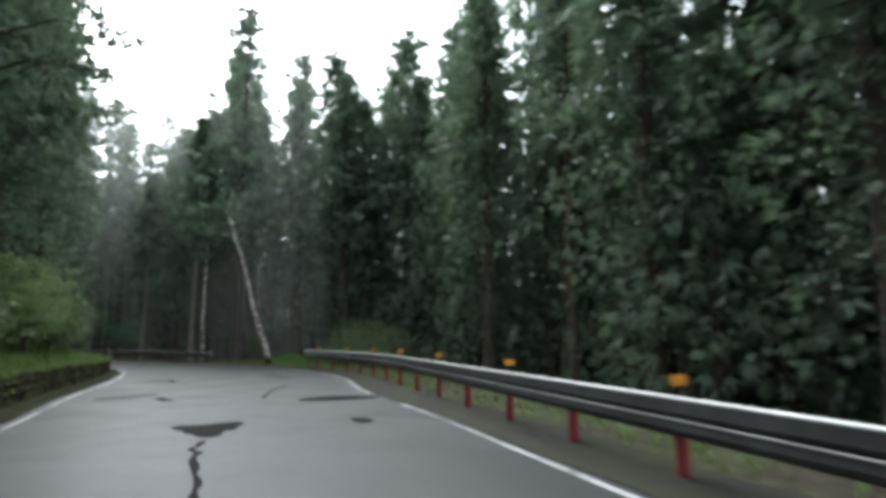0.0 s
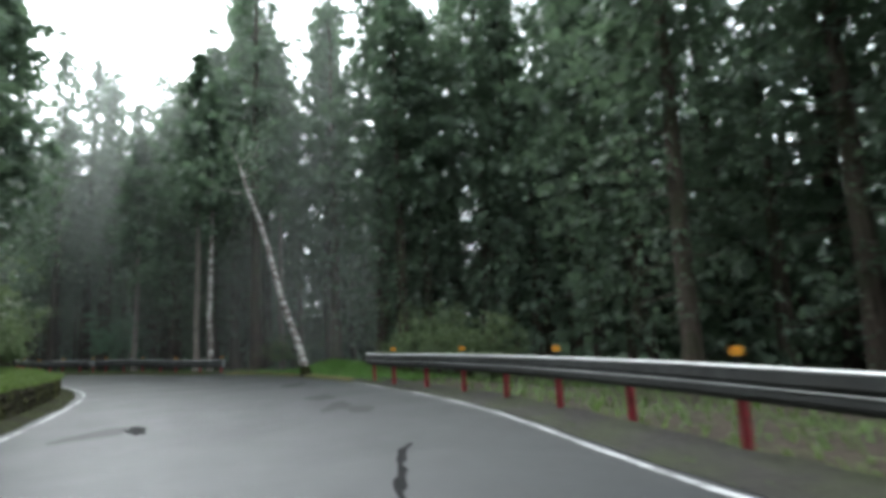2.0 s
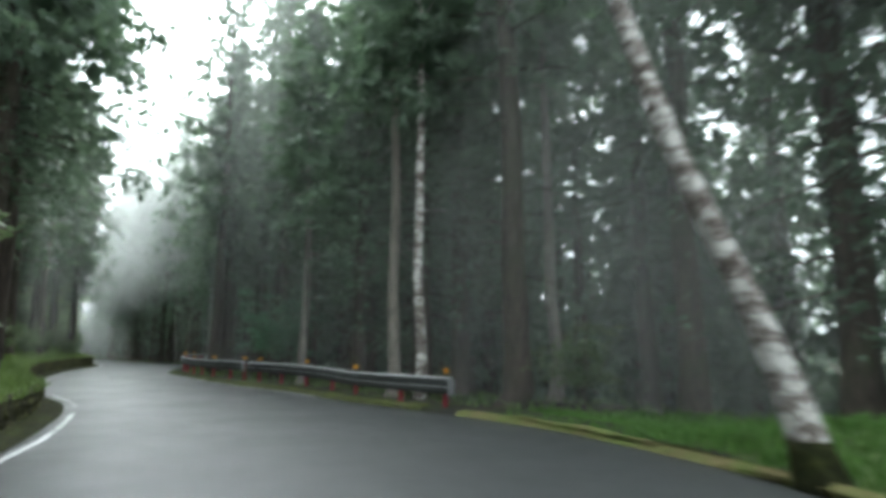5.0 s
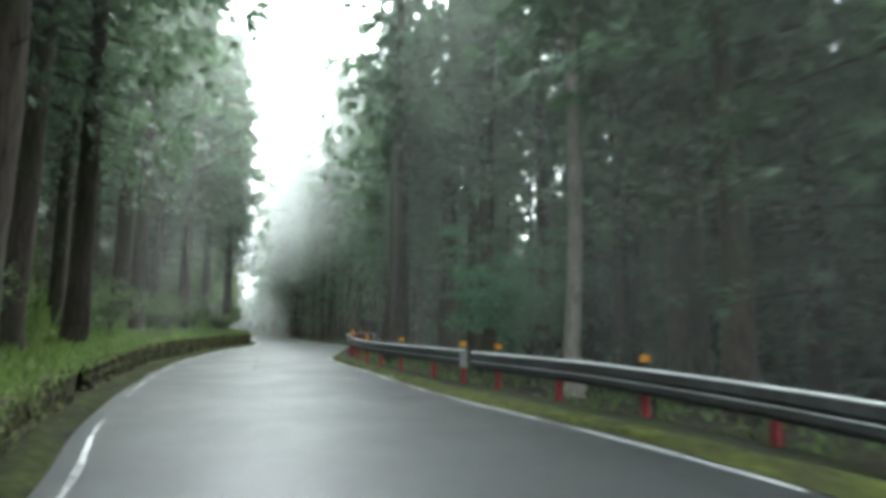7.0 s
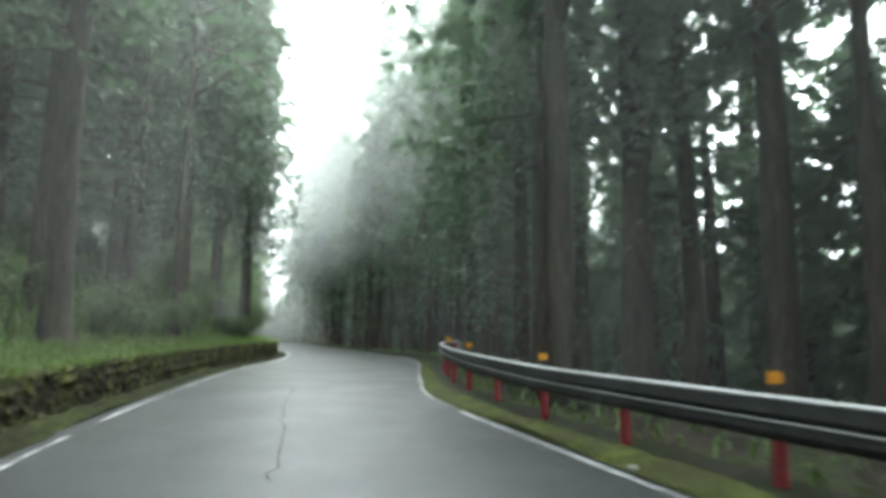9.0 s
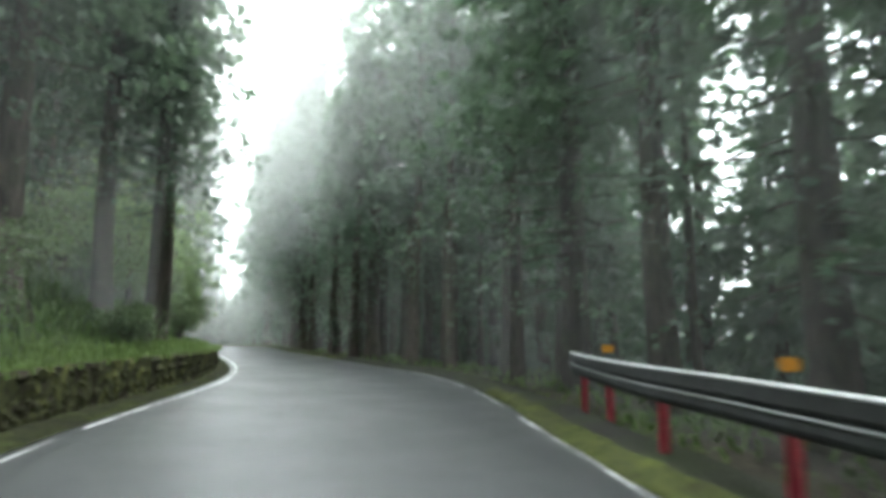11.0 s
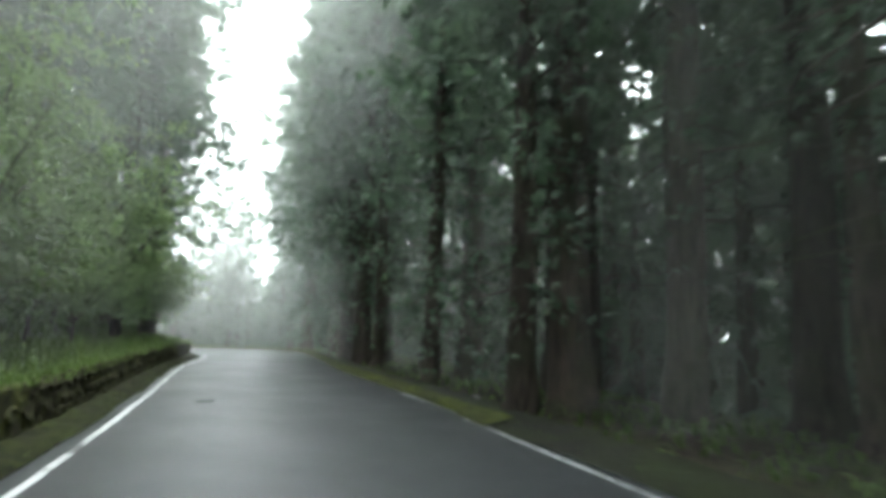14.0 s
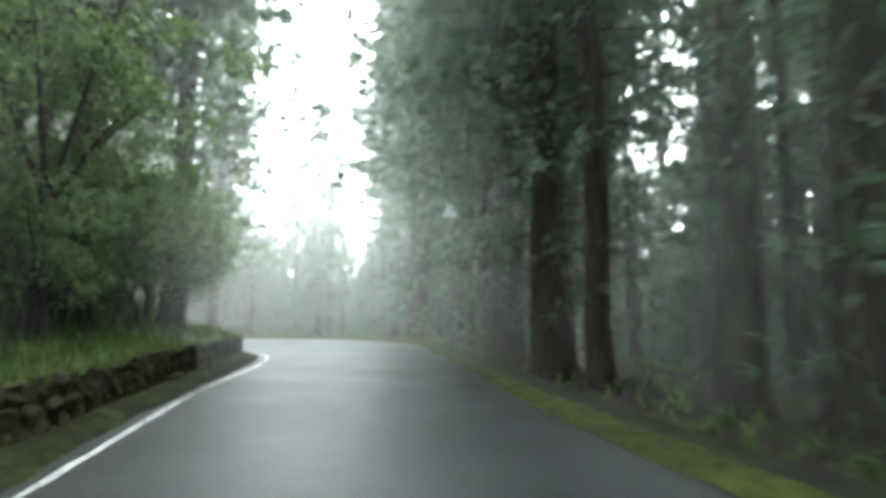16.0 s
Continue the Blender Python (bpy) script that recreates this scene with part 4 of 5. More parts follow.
for i in range(14):
    plant("edge_far", -122 - 3.0 * math.sin(i * 2.3) + 0.25 * i, 49.4 + 2.6 * i, 0.82 + 0.13 * math.sin(i * 1.7), group="trees past the last bend")
    plant("edge_far", -115.5 - 1.5 * math.sin(i * 1.3) + 0.25 * i, 50.2 + 2.5 * i, 0.52 + 0.1 * math.sin(i * 2.9), group="trees past the last bend")
for x, y, size in ((-9.0, 31.4, 0.95), (-10.4, 32.6, 1.0), (-7.9, 30.3, 0.8), (-11.0, 31.3, 0.62), (-9.6, 30.6, 0.6), (-12.1, 32.5, 0.5), (-7.6, 29.0, 0.5), (-20.2, 38.2, 0.6), (-11.9, 33.6, 0.55), (-13.0, 34.3, 0.45)):
    plant("shrub", x, y, size, group="shrubs at the end of the rail")

# light green thickets low on the bank before the last bend
for i in range(17):
    q = shifted(LEFT, -(2.3 + 1.3 * (i % 2) + 0.4 * math.sin(i * 1.9)))[near_x(LEFT, -78.5 - 1.15 * i)]
    plant("broad", float(q[0]), float(q[1]), 0.5 + 0.1 * math.sin(i * 2.7), 1)
# shrubs on the bank and behind the rails
for i in range(900):
    k = rng_f.integers(near_x(LEFT, 6), near_x(LEFT, -99))
    q = shifted(LEFT, -(2.0 + 6 * rng_f.random() ** 1.6))[k]
    x, y = float(q[0]), float(q[1])
    if len(placed) > 495 or not free(x, y, 1.25):
        continue
    plant("shrub", x, y, rng_f.uniform(0.6, 1.15) * (0.6 if -66 < x < -26 else 0.85))



# a second row of cedars behind the straight
for i in range(6):
    q = shifted(RIGHT, 9.4 + 2.6 * (i % 2) + 0.6 * math.sin(i * 2.1))[near_x(RIGHT, -65 - 2.8 * i)]
    plant("edge_far", float(q[0]), float(q[1]), 0.95 + 0.1 * math.sin(i * 1.3))


# ---- the leaning pale tree on the grass ----
def leaning_tree():
    rng = np.random.default_rng(31)
    zs = np.array([-0.3, 0.0, 0.3, 0.9, 1.6, 2.4, 3.3, 4.2, 5.2, 6.2, 7.4, 8.8])
    px = -0.29 * zs - 0.003 * zs ** 2 + 0.05 * np.sin(zs * 1.4)
    py = -0.05 * zs + 0.04 * np.sin(zs * 1.1 + 1)
    pts = np.column_stack([px, py, zs])
    rad = np.interp(zs, [-0.3, 0, 0.4, 1.2, 4, 8.8], [0.30, 0.24, 0.175, 0.145, 0.115, 0.055])
    tv, tf = trunk_rings(pts, rad, 14, 0.05, 9)
    cs, ds = [], []
    for i in range(7):
        a, z = i * 2.4, rng.uniform(7.4, 8.8)
        p = np.array([np.interp(z, zs, px), np.interp(z, zs, py), z])
        e = p + [math.cos(a) * rng.uniform(0.8, 2.0), math.sin(a) * rng.uniform(0.8, 2.0), rng.uniform(0.3, 1.4)]
        stick(tv, tf, p, e, 0.035, 0.01)
        for k in range(5):
            c = p + (e - p) * rng.uniform(0.4, 1.1) + rng.normal(0, 0.25, 3)
            o = rng.normal(0, 0.3, (14, 3))
            cs.append(c + o)
            ds.append(o + [0, 0, -0.1])
    cs, ds = np.concatenate(cs), np.concatenate(ds)
    v, f = leaf_quads(cs, ds, rng.uniform(0.15, 0.3, len(cs)), rng.uniform(0.07, 0.14, len(cs)), rng)
    ob = tree("leaning_tree", (tv, tf, v, f), M_SPECKLED, M_CEDAR, "leaning pale-barked tree with white lichen blotches on the grass")
    ob.matrix_basis = Matrix.Translation((-15.7, 32.3, ground_at(-15.7, 32.3) + 0.05))
    # added sleeve in the verge material, darkens the lowest half metre of trunk
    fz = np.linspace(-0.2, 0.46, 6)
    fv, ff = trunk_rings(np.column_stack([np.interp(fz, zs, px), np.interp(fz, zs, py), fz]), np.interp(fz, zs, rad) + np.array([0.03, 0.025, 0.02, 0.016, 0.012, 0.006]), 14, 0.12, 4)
    part("mossy_foot", mesh_from("mossy_foot", fv, ff, M_MOSS, True), ob, "dark sleeve added round the foot of the trunk")
    tv, tf, v, f = conifer(77, 15, 7.5, 1.6, 0.13, 34, 8, 0.2, 3)
    b = tree("slender_tree", (tv, tf, v, f), M_SPECKLED, M_CEDAR, "slender straight tree with speckled pale bark behind the rail")
    b.matrix_basis = Matrix.Translation((-24.0, 37.4, ground_at(-24.0, 37.4)))


leaning_tree()


def limb_tree(seed, height, girth, tips, spread):
    """A thin-leaved tree whose limbs reach out to the given tips and end in bare twigs with small leaves."""
    rng = np.random.default_rng(seed)
    zs = np.array([-0.3, 0.0, 0.5, height * 0.3, height * 0.6, height])
    tv, tf = trunk_rings([(0.06 * math.sin(z), 0.05 * math.cos(z * 0.7), z) for z in zs], girth * np.array([1.5, 1.3, 1.0, 0.85, 0.6, 0.15]), 9, 0.05, seed)
    cs = []
    for i, tip in enumerate(tips):
        foot = np.array([0, 0, height * (0.55 + 0.4 * i / len(tips))])
        tip = np.array(tip, float)
        mid = (foot + tip) / 2 + [0, 0, 0.5]
        stick(tv, tf, foot, mid, girth * 0.4, girth * 0.25)
        stick(tv, tf, mid, tip, girth * 0.25, 0.02)
        for k in range(9):
            p = mid + (tip - mid) * rng.uniform(0.1, 1.0)
            e = p + rng.normal(0, spread, 3) * [1, 1, 0.8]
            stick(tv, tf, p, e, 0.018, 0.006)
            for m in range(3):
                b = p + (e - p) * rng.uniform(0.3, 1.0)
                g = b + rng.normal(0, spread * 0.35, 3)
                stick(tv, tf, b, g, 0.009, 0.004)
                cs.append(b + (g - b) * rng.random((8, 1)) + rng.normal(0, 0.09, (8, 3)))
    cs = np.concatenate(cs)
    n = len(cs)
    v, f = leaf_quads(cs, rng.normal(0, 1, (n, 3)) * [1, 1, 0.4], rng.uniform(0.09, 0.19, n), rng.uniform(0.05, 0.1, n), rng)
    return tv, tf, v, f


for x, y, data in ((-12.0, 11.4, limb_tree(5, 9.5, 0.13, ((4.2, 0.4, 6.6), (5.2, -0.2, 5.6), (4.6, 1.2, 7.4), (3.2, 0.6, 5.4)), 0.55)),
                   (-57.96, 43.16, limb_tree(6, 15, 0.16, ((2.6, 2.6, 9.6), (3.0, 3.8, 11.4), (2.4, 3.2, 7.8), (1.4, 3.4, 12.8), (2.2, 2.0, 13.4), (3.2, 3.4, 8.6)), 0.75))):
    ob = tree("broadleaf_tree", data, M_BARK, M_CEDAR, "thin-leaved tree with twiggy limbs reaching over the road")
    ob.matrix_basis = Matrix.Translation((x, y, ground_at(x, y)))
for group in kinds.values():
    for src in group:
        drop(src)


# ---- woods far off, and drifting mist ----
def far_woods():
    """Closed stands behind the roadside trees, leafy down to the ground."""
    rng = np.random.default_rng(70)
    cs, ds, ls, ws = [], [], [], []
    tv, tf = [], []
    spots = []
    while len(spots) < 190:
        k = rng.integers(near_x(RIGHT, 12), near_x(RIGHT, -101))
        spots.append((shifted(RIGHT, 8 + 9 * rng.random())[k], 7.5, "near"))
    while len(spots) < 460:
        if rng.random() < 0.72:
            spots.append((shifted(RIGHT, 13 + 50 * rng.random() ** 1.5)[rng.integers(0, len(RIGHT))], 11.5, "deep"))
        else:
            spots.append((shifted(LEFT, -rng.uniform(14, 55))[rng.integers(0, len(LEFT))], 11.5, "deep"))
    for i in range(90):
        spots.append((np.array([-112.5 - 22 * rng.random(), 49.5 + 36 * rng.random()]), 6.0, "end"))
    for i in range(46):
        spots.append((np.array([rng.uniform(-10, 16), rng.uniform(36, 64)]), 11.0, "deep"))
    for i in range(44):
        spots.append((np.array([-92 - 22 * rng.random(), 73 + 16 * rng.random()]), 5.0, "end"))
    # unseen trees behind the start, added to keep daylight off the forest
    for i in range(46):
        spots.append((np.array([rng.uniform(2, 48), rng.uniform(-60, -4)]), 8.0, "behind"))
    for (x, y), gap, place in spots:
        z, dl, dr = ground_height([(x, y)])
        if dr[0] < gap and dl[0] < gap + 2:
            continue
        if place != "end" and in_gap(x, y):
            continue
        if place == "near":
            h = rng.uniform(6, 10) if x < -26 else rng.uniform(8, 12)
        elif place == "end":
            h = rng.uniform(6.5, 9.5) + 0.2 * max(0.0, -x - 114)
        else:
            h = rng.uniform(17, 25) if place == "behind" else rng.uniform(11, 16) if dl[0] > 0 else rng.uniform(13, 18) if x > -26 else rng.uniform(7, 10) if -64 < x < -34 else rng.uniform(8.5, 12.5)
        v, f = trunk_rings([(x, y, z[0] - 0.5), (x, y, z[0] + h * 0.5), (x, y, z[0] + h)], [0.3, 0.18, 0.03], 6, 0, 1)
        o = len(tv)
        tv += v
        tf += [tuple(i + o for i in q) for q in f]
        small = place in ("near", "end")
        close = place == "near" and x > -16
        m = 480 if close else 260 if small else 160
        t = rng.random(m) ** 0.85
        a = rng.uniform(0, 6.28, m)
        r = ((2.7 if small else 3.8) * (1 - t) ** 0.7 + 0.2) * np.sqrt(rng.random(m))
        cs.append(np.column_stack([x + r * np.cos(a), y + r * np.sin(a), z[0] + 0.3 + (h - 0.3) * t]))
        ds.append(np.column_stack([np.cos(a), np.sin(a), np.full(m, -0.7)]) + rng.normal(0, 0.3, (m, 3)))
        ls.append(rng.uniform(0.8, 1.6, m) * (0.45 if close else 0.62 if small else 1.0))
        ws.append(rng.uniform(0.24, 0.45, m) * (0.45 if close else 0.62 if small else 1.0))
    ob = tagged(new("far_woods"), "dense dark cedar woods behind the roadside trees", "woods", kind="stuff")
    part("trunks", mesh_from("trunks", tv, tf, M_BARK), ob)["kind"] = "stuff"
    v, f = sprays(np.concatenate(cs), np.concatenate(ds), np.concatenate(ls), np.concatenate(ws), rng)
    part("foliage", mesh_from("foliage", v, f, M_CEDAR), ob)["kind"] = "stuff"


def mist_material(name, density, scale, white=0.95):
    """Thin fog: mostly clear, white where it scatters the daylight that falls on it."""
    m = bpy.data.materials.new(name)
    m.use_nodes = True
    n, l = m.node_tree.nodes, m.node_tree.links
    n.clear()
    out = n.new("ShaderNodeOutputMaterial")
    clear = n.new("ShaderNodeBsdfTransparent")
    dif, tra = n.new("ShaderNodeBsdfDiffuse"), n.new("ShaderNodeBsdfTranslucent")
    for s in (dif, tra):
        s.inputs["Color"].default_value = (white, white + 0.01, white - 0.02, 1)
    both = n.new("ShaderNodeMixShader")
    both.inputs[0].default_value = 0.5
    l.new(dif.outputs[0], both.inputs[1])
    l.new(tra.outputs[0], both.inputs[2])
    t = noise_tex(n, l, scale, 3, 0.5)
    r = ramp(n, l, t.outputs[0], [(0.3, (density * 0.5,) * 3), (0.7, (density,) * 3)])
    at = n.new("ShaderNodeAttribute")
    at.attribute_name = "thickness"
    mul = n.new("ShaderNodeMath")
    mul.operation = "MULTIPLY"
    l.new(r.outputs[0], mul.inputs[0])
    l.new(at.outputs["Fac"], mul.inputs[1])
    mx = n.new("ShaderNodeMixShader")
    l.new(mul.outputs[0], mx.inputs[0])
    l.new(clear.outputs[0], mx.inputs[1])
    l.new(both.outputs[0], mx.inputs[2])
    l.new(mx.outputs[0], out.inputs["Surface"])
    return m


M_MIST = mist_material("thin_mist", 0.3, 0.05, 0.9)
M_MIST_THIN = mist_material("thinner_mist", 0.23, 0.09)
M_SOFT = mist_material("drifting_mist", 0.26, 0.06)
M_LEFT_FOG = mist_material("bank_fog", 0.32, 0.06)
M_ROAD_MIST = mist_material("road_mist", 0.06, 0.07)
M_WOOD_MIST = mist_material("wood_mist", 0.28, 0.08)
M_ROAD_FOG = mist_material("road_fog", 0.22, 0.07)


def mist_bank(points, top, seed, mat, step=3.0, fade=5.0, billow=1.0):
    """A drifting fog layer that billows along its line and thins out towards its ends and top."""
    c = resample(points, step)
    n, rows = len(c), 12
    nrm = np.stack([tangents(c)[:, 1], -tangents(c)[:, 0]], 1)
    v, thick = [], []
    for j in range(rows + 1):
        u = j / rows
        off = 0.3 * np.sin(np.arange(n) * 0.55 + 2.1 * u + seed) + 0.2 * np.sin(3.0 * u + np.arange(n) * 0.23)
        p = c + nrm * (billow * off)[:, None]
        z = ground_height(p)[0] - 0.3
        v.append(np.column_stack([p, z + top * u]))
        e = np.minimum(np.arange(n), np.arange(n)[::-1]) / fade
        thick.append(np.clip(e, 0, 1) * np.clip((1 - u) * 2.2, 0, 1) * np.clip(0.4 + 3 * u, 0, 1))
    f = [(j * n + i, j * n + i + 1, (j + 1) * n + i + 1, (j + 1) * n + i) for j in range(rows) for i in range(n - 1)]
    me = mesh_from("mist", np.concatenate(v), f, mat, True)
    at = me.attributes.new("thickness", "FLOAT", "POINT")
    at.data.foreach_set("value", np.concatenate(thick).astype(np.float32))
    tagged(new("mist", me), "thin white mist drifting between the trees", "mist", kind="stuff")


def mist_gate(x, reach, top, seed, mat, arch=4.4):
    """A fog layer across the road and into the forest on both sides, open over the road up to the arch's height."""
    a = LEFT[near_x(LEFT, x)]
    b = RIGHT[((RIGHT - a) ** 2).sum(1).argmin()]
    out = (b - a) / np.linalg.norm(b - a)
    wide = np.linalg.norm(b - a)
    ds = np.arange(-reach, wide + reach, 1.0)
    hs = np.array([0.0, 0.8, 1.8, 3.0, 4.4, 6.0, 8.0, 10.0, 13.0, 16.0, 20.0, 25.0, 30.0, 36.0])
    hs = hs[hs <= top]
    n = len(ds)
    p = a + np.outer(ds, out)
    g = np.minimum(ground_height(p)[0], 6.0)
    clear = np.maximum(np.maximum(-1.2 - ds, ds - wide - 1.2), 0)
    v, thick = [], []
    for h in hs:
        z = np.where(clear > 0, g - 0.3 + h, h)
        v.append(np.column_stack([p + 0.5 * np.outer(np.sin(ds * 0.4 + h * 0.3 + seed), (out[1], -out[0])), z]))
        ends = np.clip((reach - np.maximum(-ds, ds - wide)) / 5, 0, 1)
        low = np.clip((h - arch) / 5, 0, 1) if arch else np.clip(0.35 + h / 2, 0, 1)
        side = np.clip(clear / 1.6, 0, 1) if arch else 0
        thick.append(ends * np.maximum(low, side) * np.clip((1 - h / top) * 2.2, 0, 1))
    f = [(j * n + i, j * n + i + 1, (j + 1) * n + i + 1, (j + 1) * n + i) for j in range(len(hs) - 1) for i in range(n - 1) if not (hs[j] < arch and min(clear[i], clear[i + 1]) <= 0)]
    me = mesh_from("mist", np.concatenate(v), f, mat, True)
    at = me.attributes.new("thickness", "FLOAT", "POINT")
    at.data.foreach_set("value", np.concatenate(thick).astype(np.float32))
    tagged(new("mist", me), "thin white mist drifting over the road between the trees", "mist", kind="stuff")


far_woods()
for i, (pts, top) in enumerate((
        ([(-94.7, 102.67), (-100.68, 85.32), (-104.39, 69.7), (-108.32, 56.1), (-116.05, 37)], 26),
        ([(-98.39, 105.2), (-105.13, 85.96), (-108.85, 70.32), (-112.27, 56.66), (-120.02, 37.55)], 28),
        ([(-116.08, 108.7), (-122.68, 90.44), (-126.17, 72.75), (-129.67, 55.07), (-138.67, 34.12)], 40),
        ([(4, 34), (-12, 52), (-29.56, 63.21), (-50.23, 74.2)], 22),
        ([(-12, 38), (-18, 40.5), (-25.7, 40.22), (-32.43, 42.81), (-39.99, 46.51)], 22))):
    mist_bank(pts, top, i * 1.7, M_MIST if i < 3 else M_MIST_THIN)
# besides mist, these sheets stand in for windscreen glare over the dark forest
mist_bank(shifted(RIGHT, 1.9)[near_x(RIGHT, -13):near_x(RIGHT, -96):12], 34, 0.4, M_MIST_THIN, billow=0.1)
mist_bank(shifted(LEFT, -0.95)[near_x(LEFT, -38):near_x(LEFT, -66):12], 34, 2.4, M_SOFT, billow=0.1)
mist_bank(shifted(LEFT, -1.1)[near_x(LEFT, -67):near_x(LEFT, -94):12], 34, 0.7, M_LEFT_FOG, fade=3.0, billow=0.1)
mist_bank([(8, 30), (-1, 38.5), (-7, 40.6), (-12.5, 40.4), (-20, 39.6), (-29, 41.4)], 24, 3.1, M_WOOD_MIST, billow=0.3)
mist_bank([(12, 34), (2, 43), (-7, 45.5), (-19, 44.8), (-31, 46.4)], 24, 1.1, M_WOOD_MIST, billow=0.3)
# faint layers for far mist and for the glare round the sky gap
for i, x in enumerate((-36, -46, -55, -64, -73, -79.5, -83.5)):
    mist_gate(x, 26, 36, i * 1.3, M_ROAD_MIST if x > -60 else M_ROAD_FOG)
for i, x in enumerate((-88, -95)):
    mist_gate(x, 26, 36, i * 1.9 + 0.5, M_ROAD_FOG, 0)


# ---- grass and undergrowth ----
def blades(name, where, count, length, width, mat, seed, label, bend=0.5, category="grass", lift=0):
    """Bent blades: two quads each, rooted on the ground."""
    rng = np.random.default_rng(seed)
    pts = where(rng, count)
    z, dl, _ = ground_height(pts)
    z = np.where((dl > 0.5) & (dl < 1.05) & (lift > 0), wall_top(pts[:, 0]) - 0.05, z)
    n = len(pts)
    a = rng.uniform(0, 6.283, n)
    ln = length * rng.uniform(0.5, 1.3, n)
    w = width * rng.uniform(0.6, 1.3, n)
    d = np.stack([np.cos(a), np.sin(a)], 1)
    s = np.stack([-np.sin(a), np.cos(a)], 1)
    base = np.column_stack([pts, z - 0.02])
    b = bend * rng.uniform(0.3, 1.2, n)
    mid = base + np.column_stack([d * (ln * b * 0.35)[:, None], ln * 0.62])
    tip = base + np.column_stack([d * (ln * b)[:, None], ln * (1.0 - 0.35 * b)])
    sw = np.column_stack([s * w[:, None] * 0.5, np.zeros(n)])
    v = np.stack([base - sw, base + sw, mid + sw * 0.8, mid - sw * 0.8, tip], 1).reshape(-1, 3)
    o = 5 * np.arange(n)
    me = bpy.data.meshes.new(name)
    faces = [(i, i + 1, i + 2, i + 3) for i in o.tolist()] + [(i + 3, i + 2, i + 4) for i in o.tolist()]
    me.from_pydata(v.tolist(), [], faces)
    me.materials.append(mat)
    me.update()
    tagged(new(name, me), label, category, kind="stuff")


def bank_strip(lo, hi, x0, x1, power=1.0):
    def where(rng, count):
        k = rng.integers(near_x(LEFT, x0), near_x(LEFT, x1), count)
        d = lo + (hi - lo) * rng.random(count) ** power
        t = tangents(LEFT)[k]
        return LEFT[k] + d[:, None] * np.stack([-t[:, 1], t[:, 0]], 1) + rng.normal(0, 0.15, (count, 2))
    return where


def right_strip(lo, hi, x0, x1, power=1.0):
    def where(rng, count):
        k = rng.integers(near_x(RIGHT, x0), near_x(RIGHT, x1), count)
        d = lo + (hi - lo) * rng.random(count) ** power
        t = tangents(RIGHT)[k]
        return RIGHT[k] + d[:, None] * np.stack([t[:, 1], -t[:, 0]], 1) + rng.normal(0, 0.12, (count, 2))
    return where


blades("bank_grass", bank_strip(1.1, 4.2, 6, -100, 1.4), 36000, 0.24, 0.03, M_GRASS, 51, "bright green grass on top of the wall and bank")
blades("wall_grass", bank_strip(0.66, 1.15, 6, -100), 16000, 0.17, 0.024, M_GRASS, 57, "yellow-green grass and moss hanging over the wall", 1.1, lift=1)
blades("verge_tufts", bank_strip(0.35, 0.75, 6, -100), 4200, 0.09, 0.02, M_GRASS, 52, "short grass tufts at the foot of the wall")
blades("lawn_grass", right_strip(0.45, 4.6, -11.4, -21.5, 1.3), 15000, 0.18, 0.028, M_LAWN, 53, "bright green grass round the leaning tree")
blades("roadside_grass", right_strip(0.4, 1.5, 8, -101, 1.6), 9000, 0.12, 0.022, M_GRASS, 54, "thin grass along the forest edge")
blades("bank_undergrowth", bank_strip(2.6, 9, 6, -100), 22000, 0.65, 0.075, M_FERN, 55, "ferns and leafy undergrowth covering the bank", 0.9, "undergrowth")
blades("forest_undergrowth", right_strip(1.4, 9, 6, -100), 11000, 0.26, 0.05, M_FERN, 56, "low ferns on the dark forest floor", 1.3, "undergrowth")


# ---- wet patches and cracks on the asphalt ----
def patch(x, y, rx, ry, turn, seed, name, label, mat=None, ragged=0.18):
    rng = np.random.default_rng(seed)
    n = 40
    a = np.linspace(0, 2 * math.pi, n, endpoint=False)
    r = 1 + ragged * sum(rng.normal(0, 1) / (k + 1) * np.sin(k * a + rng.uniform(0, 6.28)) for k in range(1, 9))
    px, py = rx * r * np.cos(a), ry * r * np.sin(a)
    c, s = math.cos(turn), math.sin(turn)
    v = [(x, y, 0.0042)] + [(x + c * u - s * w, y + s * u + c * w, 0.004) for u, w in zip(px, py)]
    f = [(0, 1 + i, 1 + (i + 1) % n) for i in range(n)]
    tagged(new(name, mesh_from(name, v, f, mat or M_WET)), label, name.replace("_", " "), kind="structure")


HEADING = 2.2
patch(-8.85, 21.7, 0.55, 0.3, HEADING, 8, "puddle", "small dark puddle near the line", M_DAMP, 0.3)
patch(-1.2, 10.9, 0.3, 0.2, HEADING, 9, "road_patch", "small dark patch in the asphalt", None, 0.4)
patch(-76.19, 56.23, 0.3, 0.15, 2.8, 10, "road_patch", "small dark patch in the asphalt", M_DAMP, 0.4)
patch(-3.2, 14.4, 0.95, 0.6, 0.68, 1, "puddle", "dark shallow puddle on the asphalt")
patch(-3.0, 9.4, 0.75, 0.42, HEADING, 2, "road_patch", "dark ragged pothole patch in the asphalt", None, 0.6)
patch(-7.05, 13.25, 0.14, 0.5, HEADING - 1.3, 3, "road_patch", "dark crack patch in the asphalt", None, 0.4)
patch(-11.4, 19.0, 0.14, 0.6, HEADING - 1.3, 4, "road_patch", "dark crack patch in the asphalt", None, 0.4)
patch(-13.9, 28.1, 0.9, 0.3, HEADING - 0.4, 5, "puddle", "dark shallow puddle beside the grass", M_DAMP, 0.3)
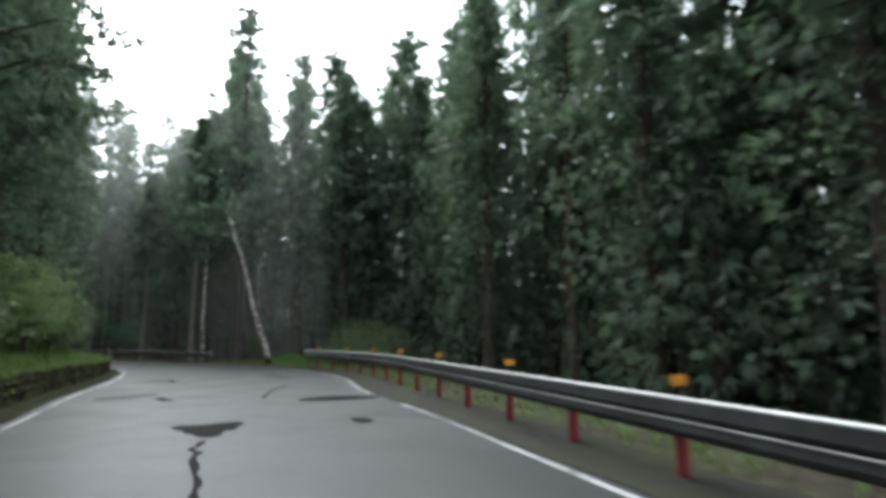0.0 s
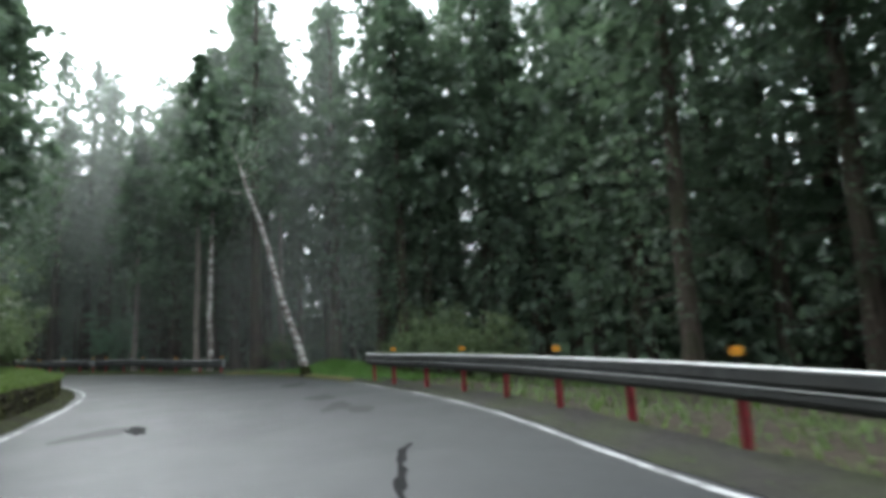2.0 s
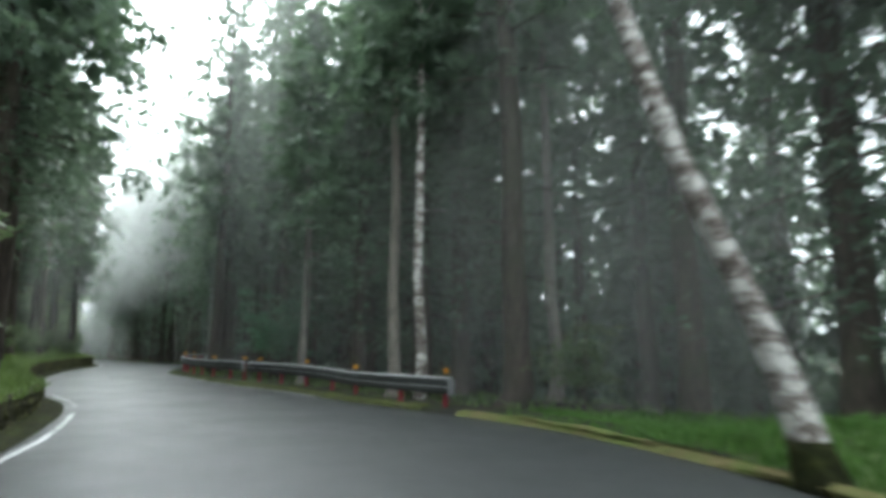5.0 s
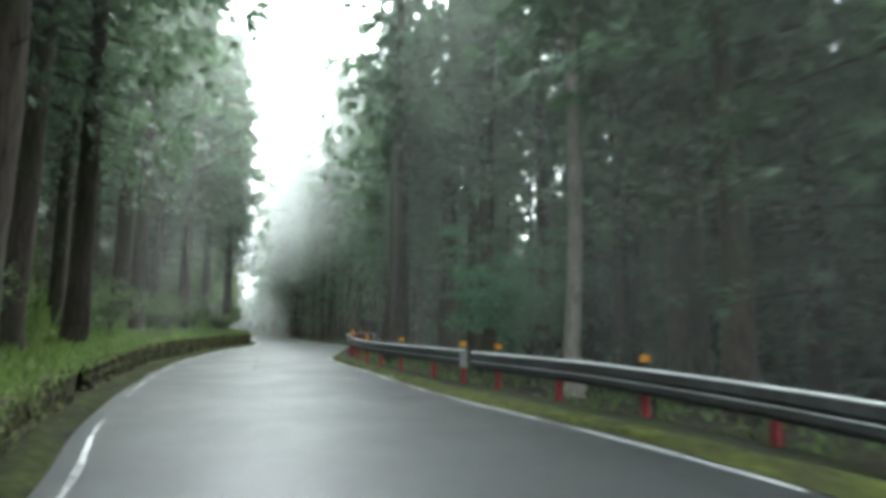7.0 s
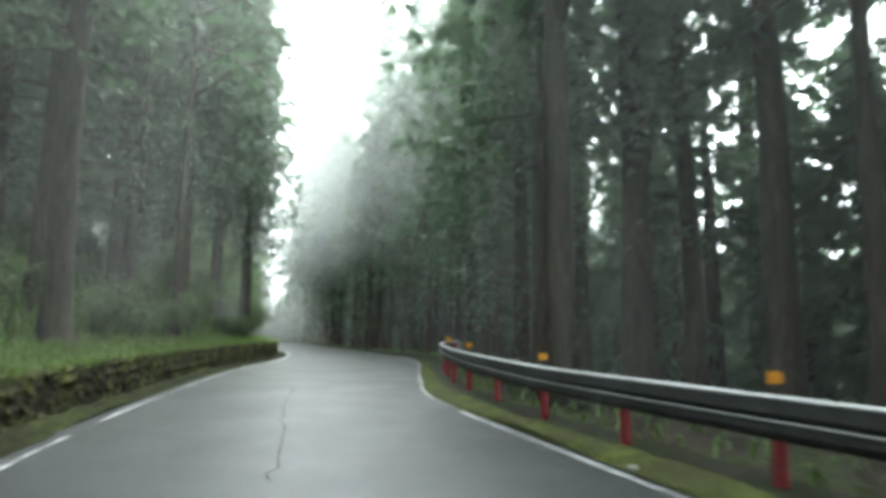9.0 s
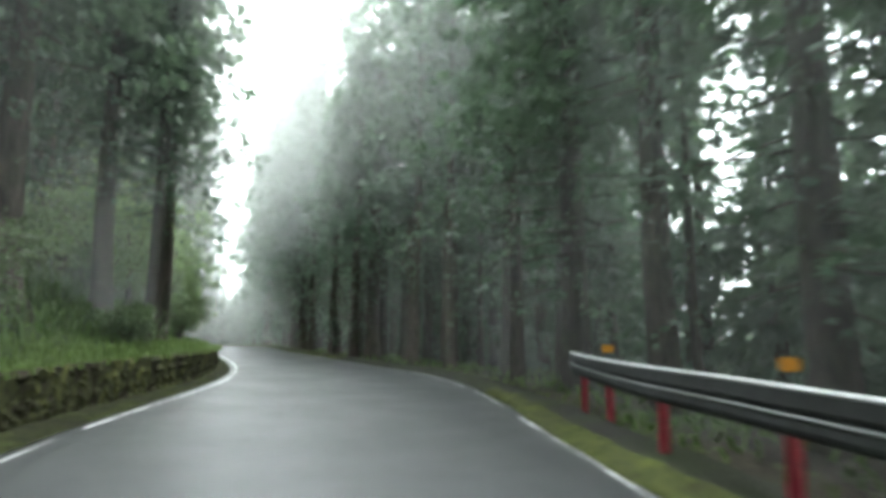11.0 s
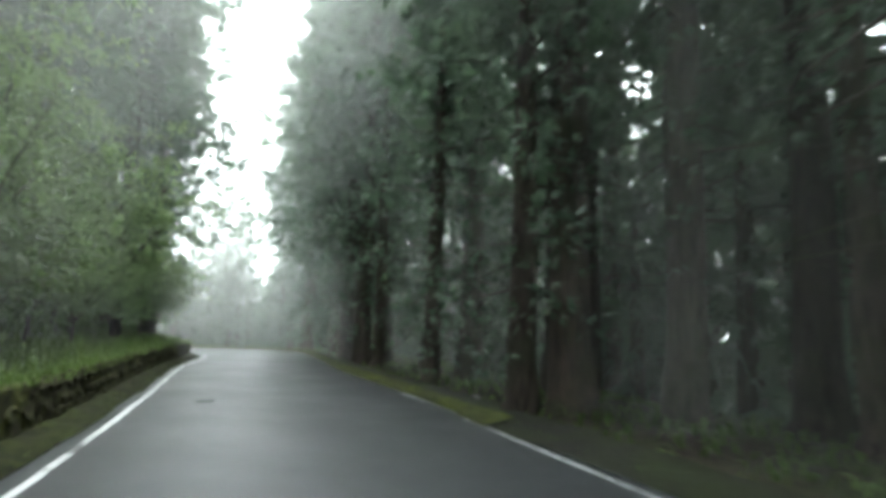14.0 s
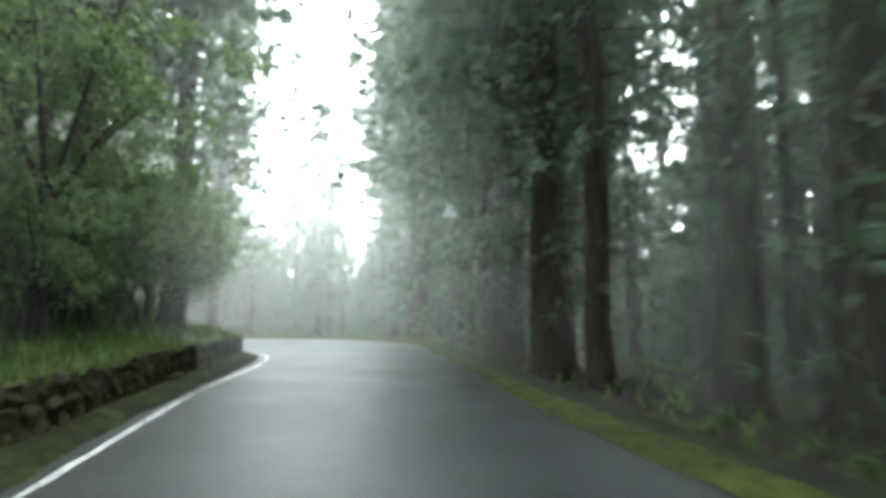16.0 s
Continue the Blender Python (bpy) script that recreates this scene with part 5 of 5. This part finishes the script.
patch(-10.86, 23.95, 0.75, 0.3, HEADING - 0.5, 6, "puddle", "dark shallow puddle on the asphalt", M_DAMP, 0.4)
patch(-9.5, 22.3, 0.8, 0.26, HEADING - 0.3, 16, "puddle", "dark shallow puddle on the asphalt", M_DAMP, 0.4)
patch(-11.8, 18.5, 0.8, 0.3, HEADING - 0.6, 17, "road_patch", "dark damp patch in the asphalt", M_DAMP, 0.4)
patch(-8.35, 13.7, 1.0, 0.5, HEADING - 0.5, 7, "road_patch", "dark damp patch in the asphalt", M_DAMP, 0.4)


def crack(points, seed, width=0.035):
    rng = np.random.default_rng(seed)
    c = resample(points, 0.25)
    c = c + rng.normal(0, 0.025, c.shape)
    w = width * rng.uniform(0.4, 1.3, len(c))
    t = tangents(c)
    nrm = np.stack([t[:, 1], -t[:, 0]], 1)
    n = len(c)
    v = np.concatenate([np.column_stack([c - nrm * w[:, None], np.full(n, 0.0035)]), np.column_stack([c + nrm * w[:, None], np.full(n, 0.0035)])])
    tagged(new("road_crack", mesh_from("road_crack", v, [(i, n + i, n + i + 1, i + 1) for i in range(n - 1)], M_WET)), "dark wandering crack in the asphalt", "crack", kind="structure")


crack([(-0.4, 5.4), (-0.8, 6.2), (-1.8, 7.5), (-2.5, 8.6)], 1, 0.045)
crack([(-4.9, 14.0), (-5.6, 15.4), (-6.3, 17.2), (-6.6, 18.4)], 4, 0.05)
crack([(-41.79, 39.49), (-43.76, 40.52), (-46.7, 41.89), (-49.5, 43.5)], 2, 0.007)


# ---- pale stones and a slab lying on the verge ----
def pale_rock(x, y, sx, sy, sz, turn, seed, name, label):
    bm = bmesh.new()
    bmesh.ops.create_icosphere(bm, subdivisions=2, radius=0.5)
    for v in bm.verts:
        k = 1 + 0.22 * noise.noise(v.co * 2.3 + Vector((seed, 0, 0)))
        v.co = Vector((v.co.x * sx * k, v.co.y * sy * k, max(v.co.z, -0.3) * sz * k))
    me = finish(bm, name, M_CONCRETE)
    ob = tagged(new(name, me), label, name.replace("_", " "))
    ob.matrix_basis = Matrix.Translation((x, y, max(ground_at(x, y), 0.02) + 0.26 * sz)) @ Matrix.Rotation(turn, 4, "Z")


pale_rock(-37.58, 41.09, 0.2, 0.13, 0.09, 0.4, 1, "stone", "pale grey stone lying on the moss beside the asphalt")
pale_rock(-37.23, 41.15, 0.24, 0.14, 0.1, 1.0, 2, "stone", "pale grey stone lying on the moss beside the asphalt")
pale_rock(-40.08, 42.22, 0.14, 0.1, 0.08, 0.2, 3, "stone", "small pale stone lying beside the edge line")
pale_rock(-62.55, 56.82, 0.75, 0.22, 0.08, 2.6, 4, "slab", "flat pale slab lying on the dark forest edge")
pale_rock(-74.36, 60.64, 0.22, 0.16, 0.12, 0.7, 5, "stone", "pale stone lying on the dark forest edge")
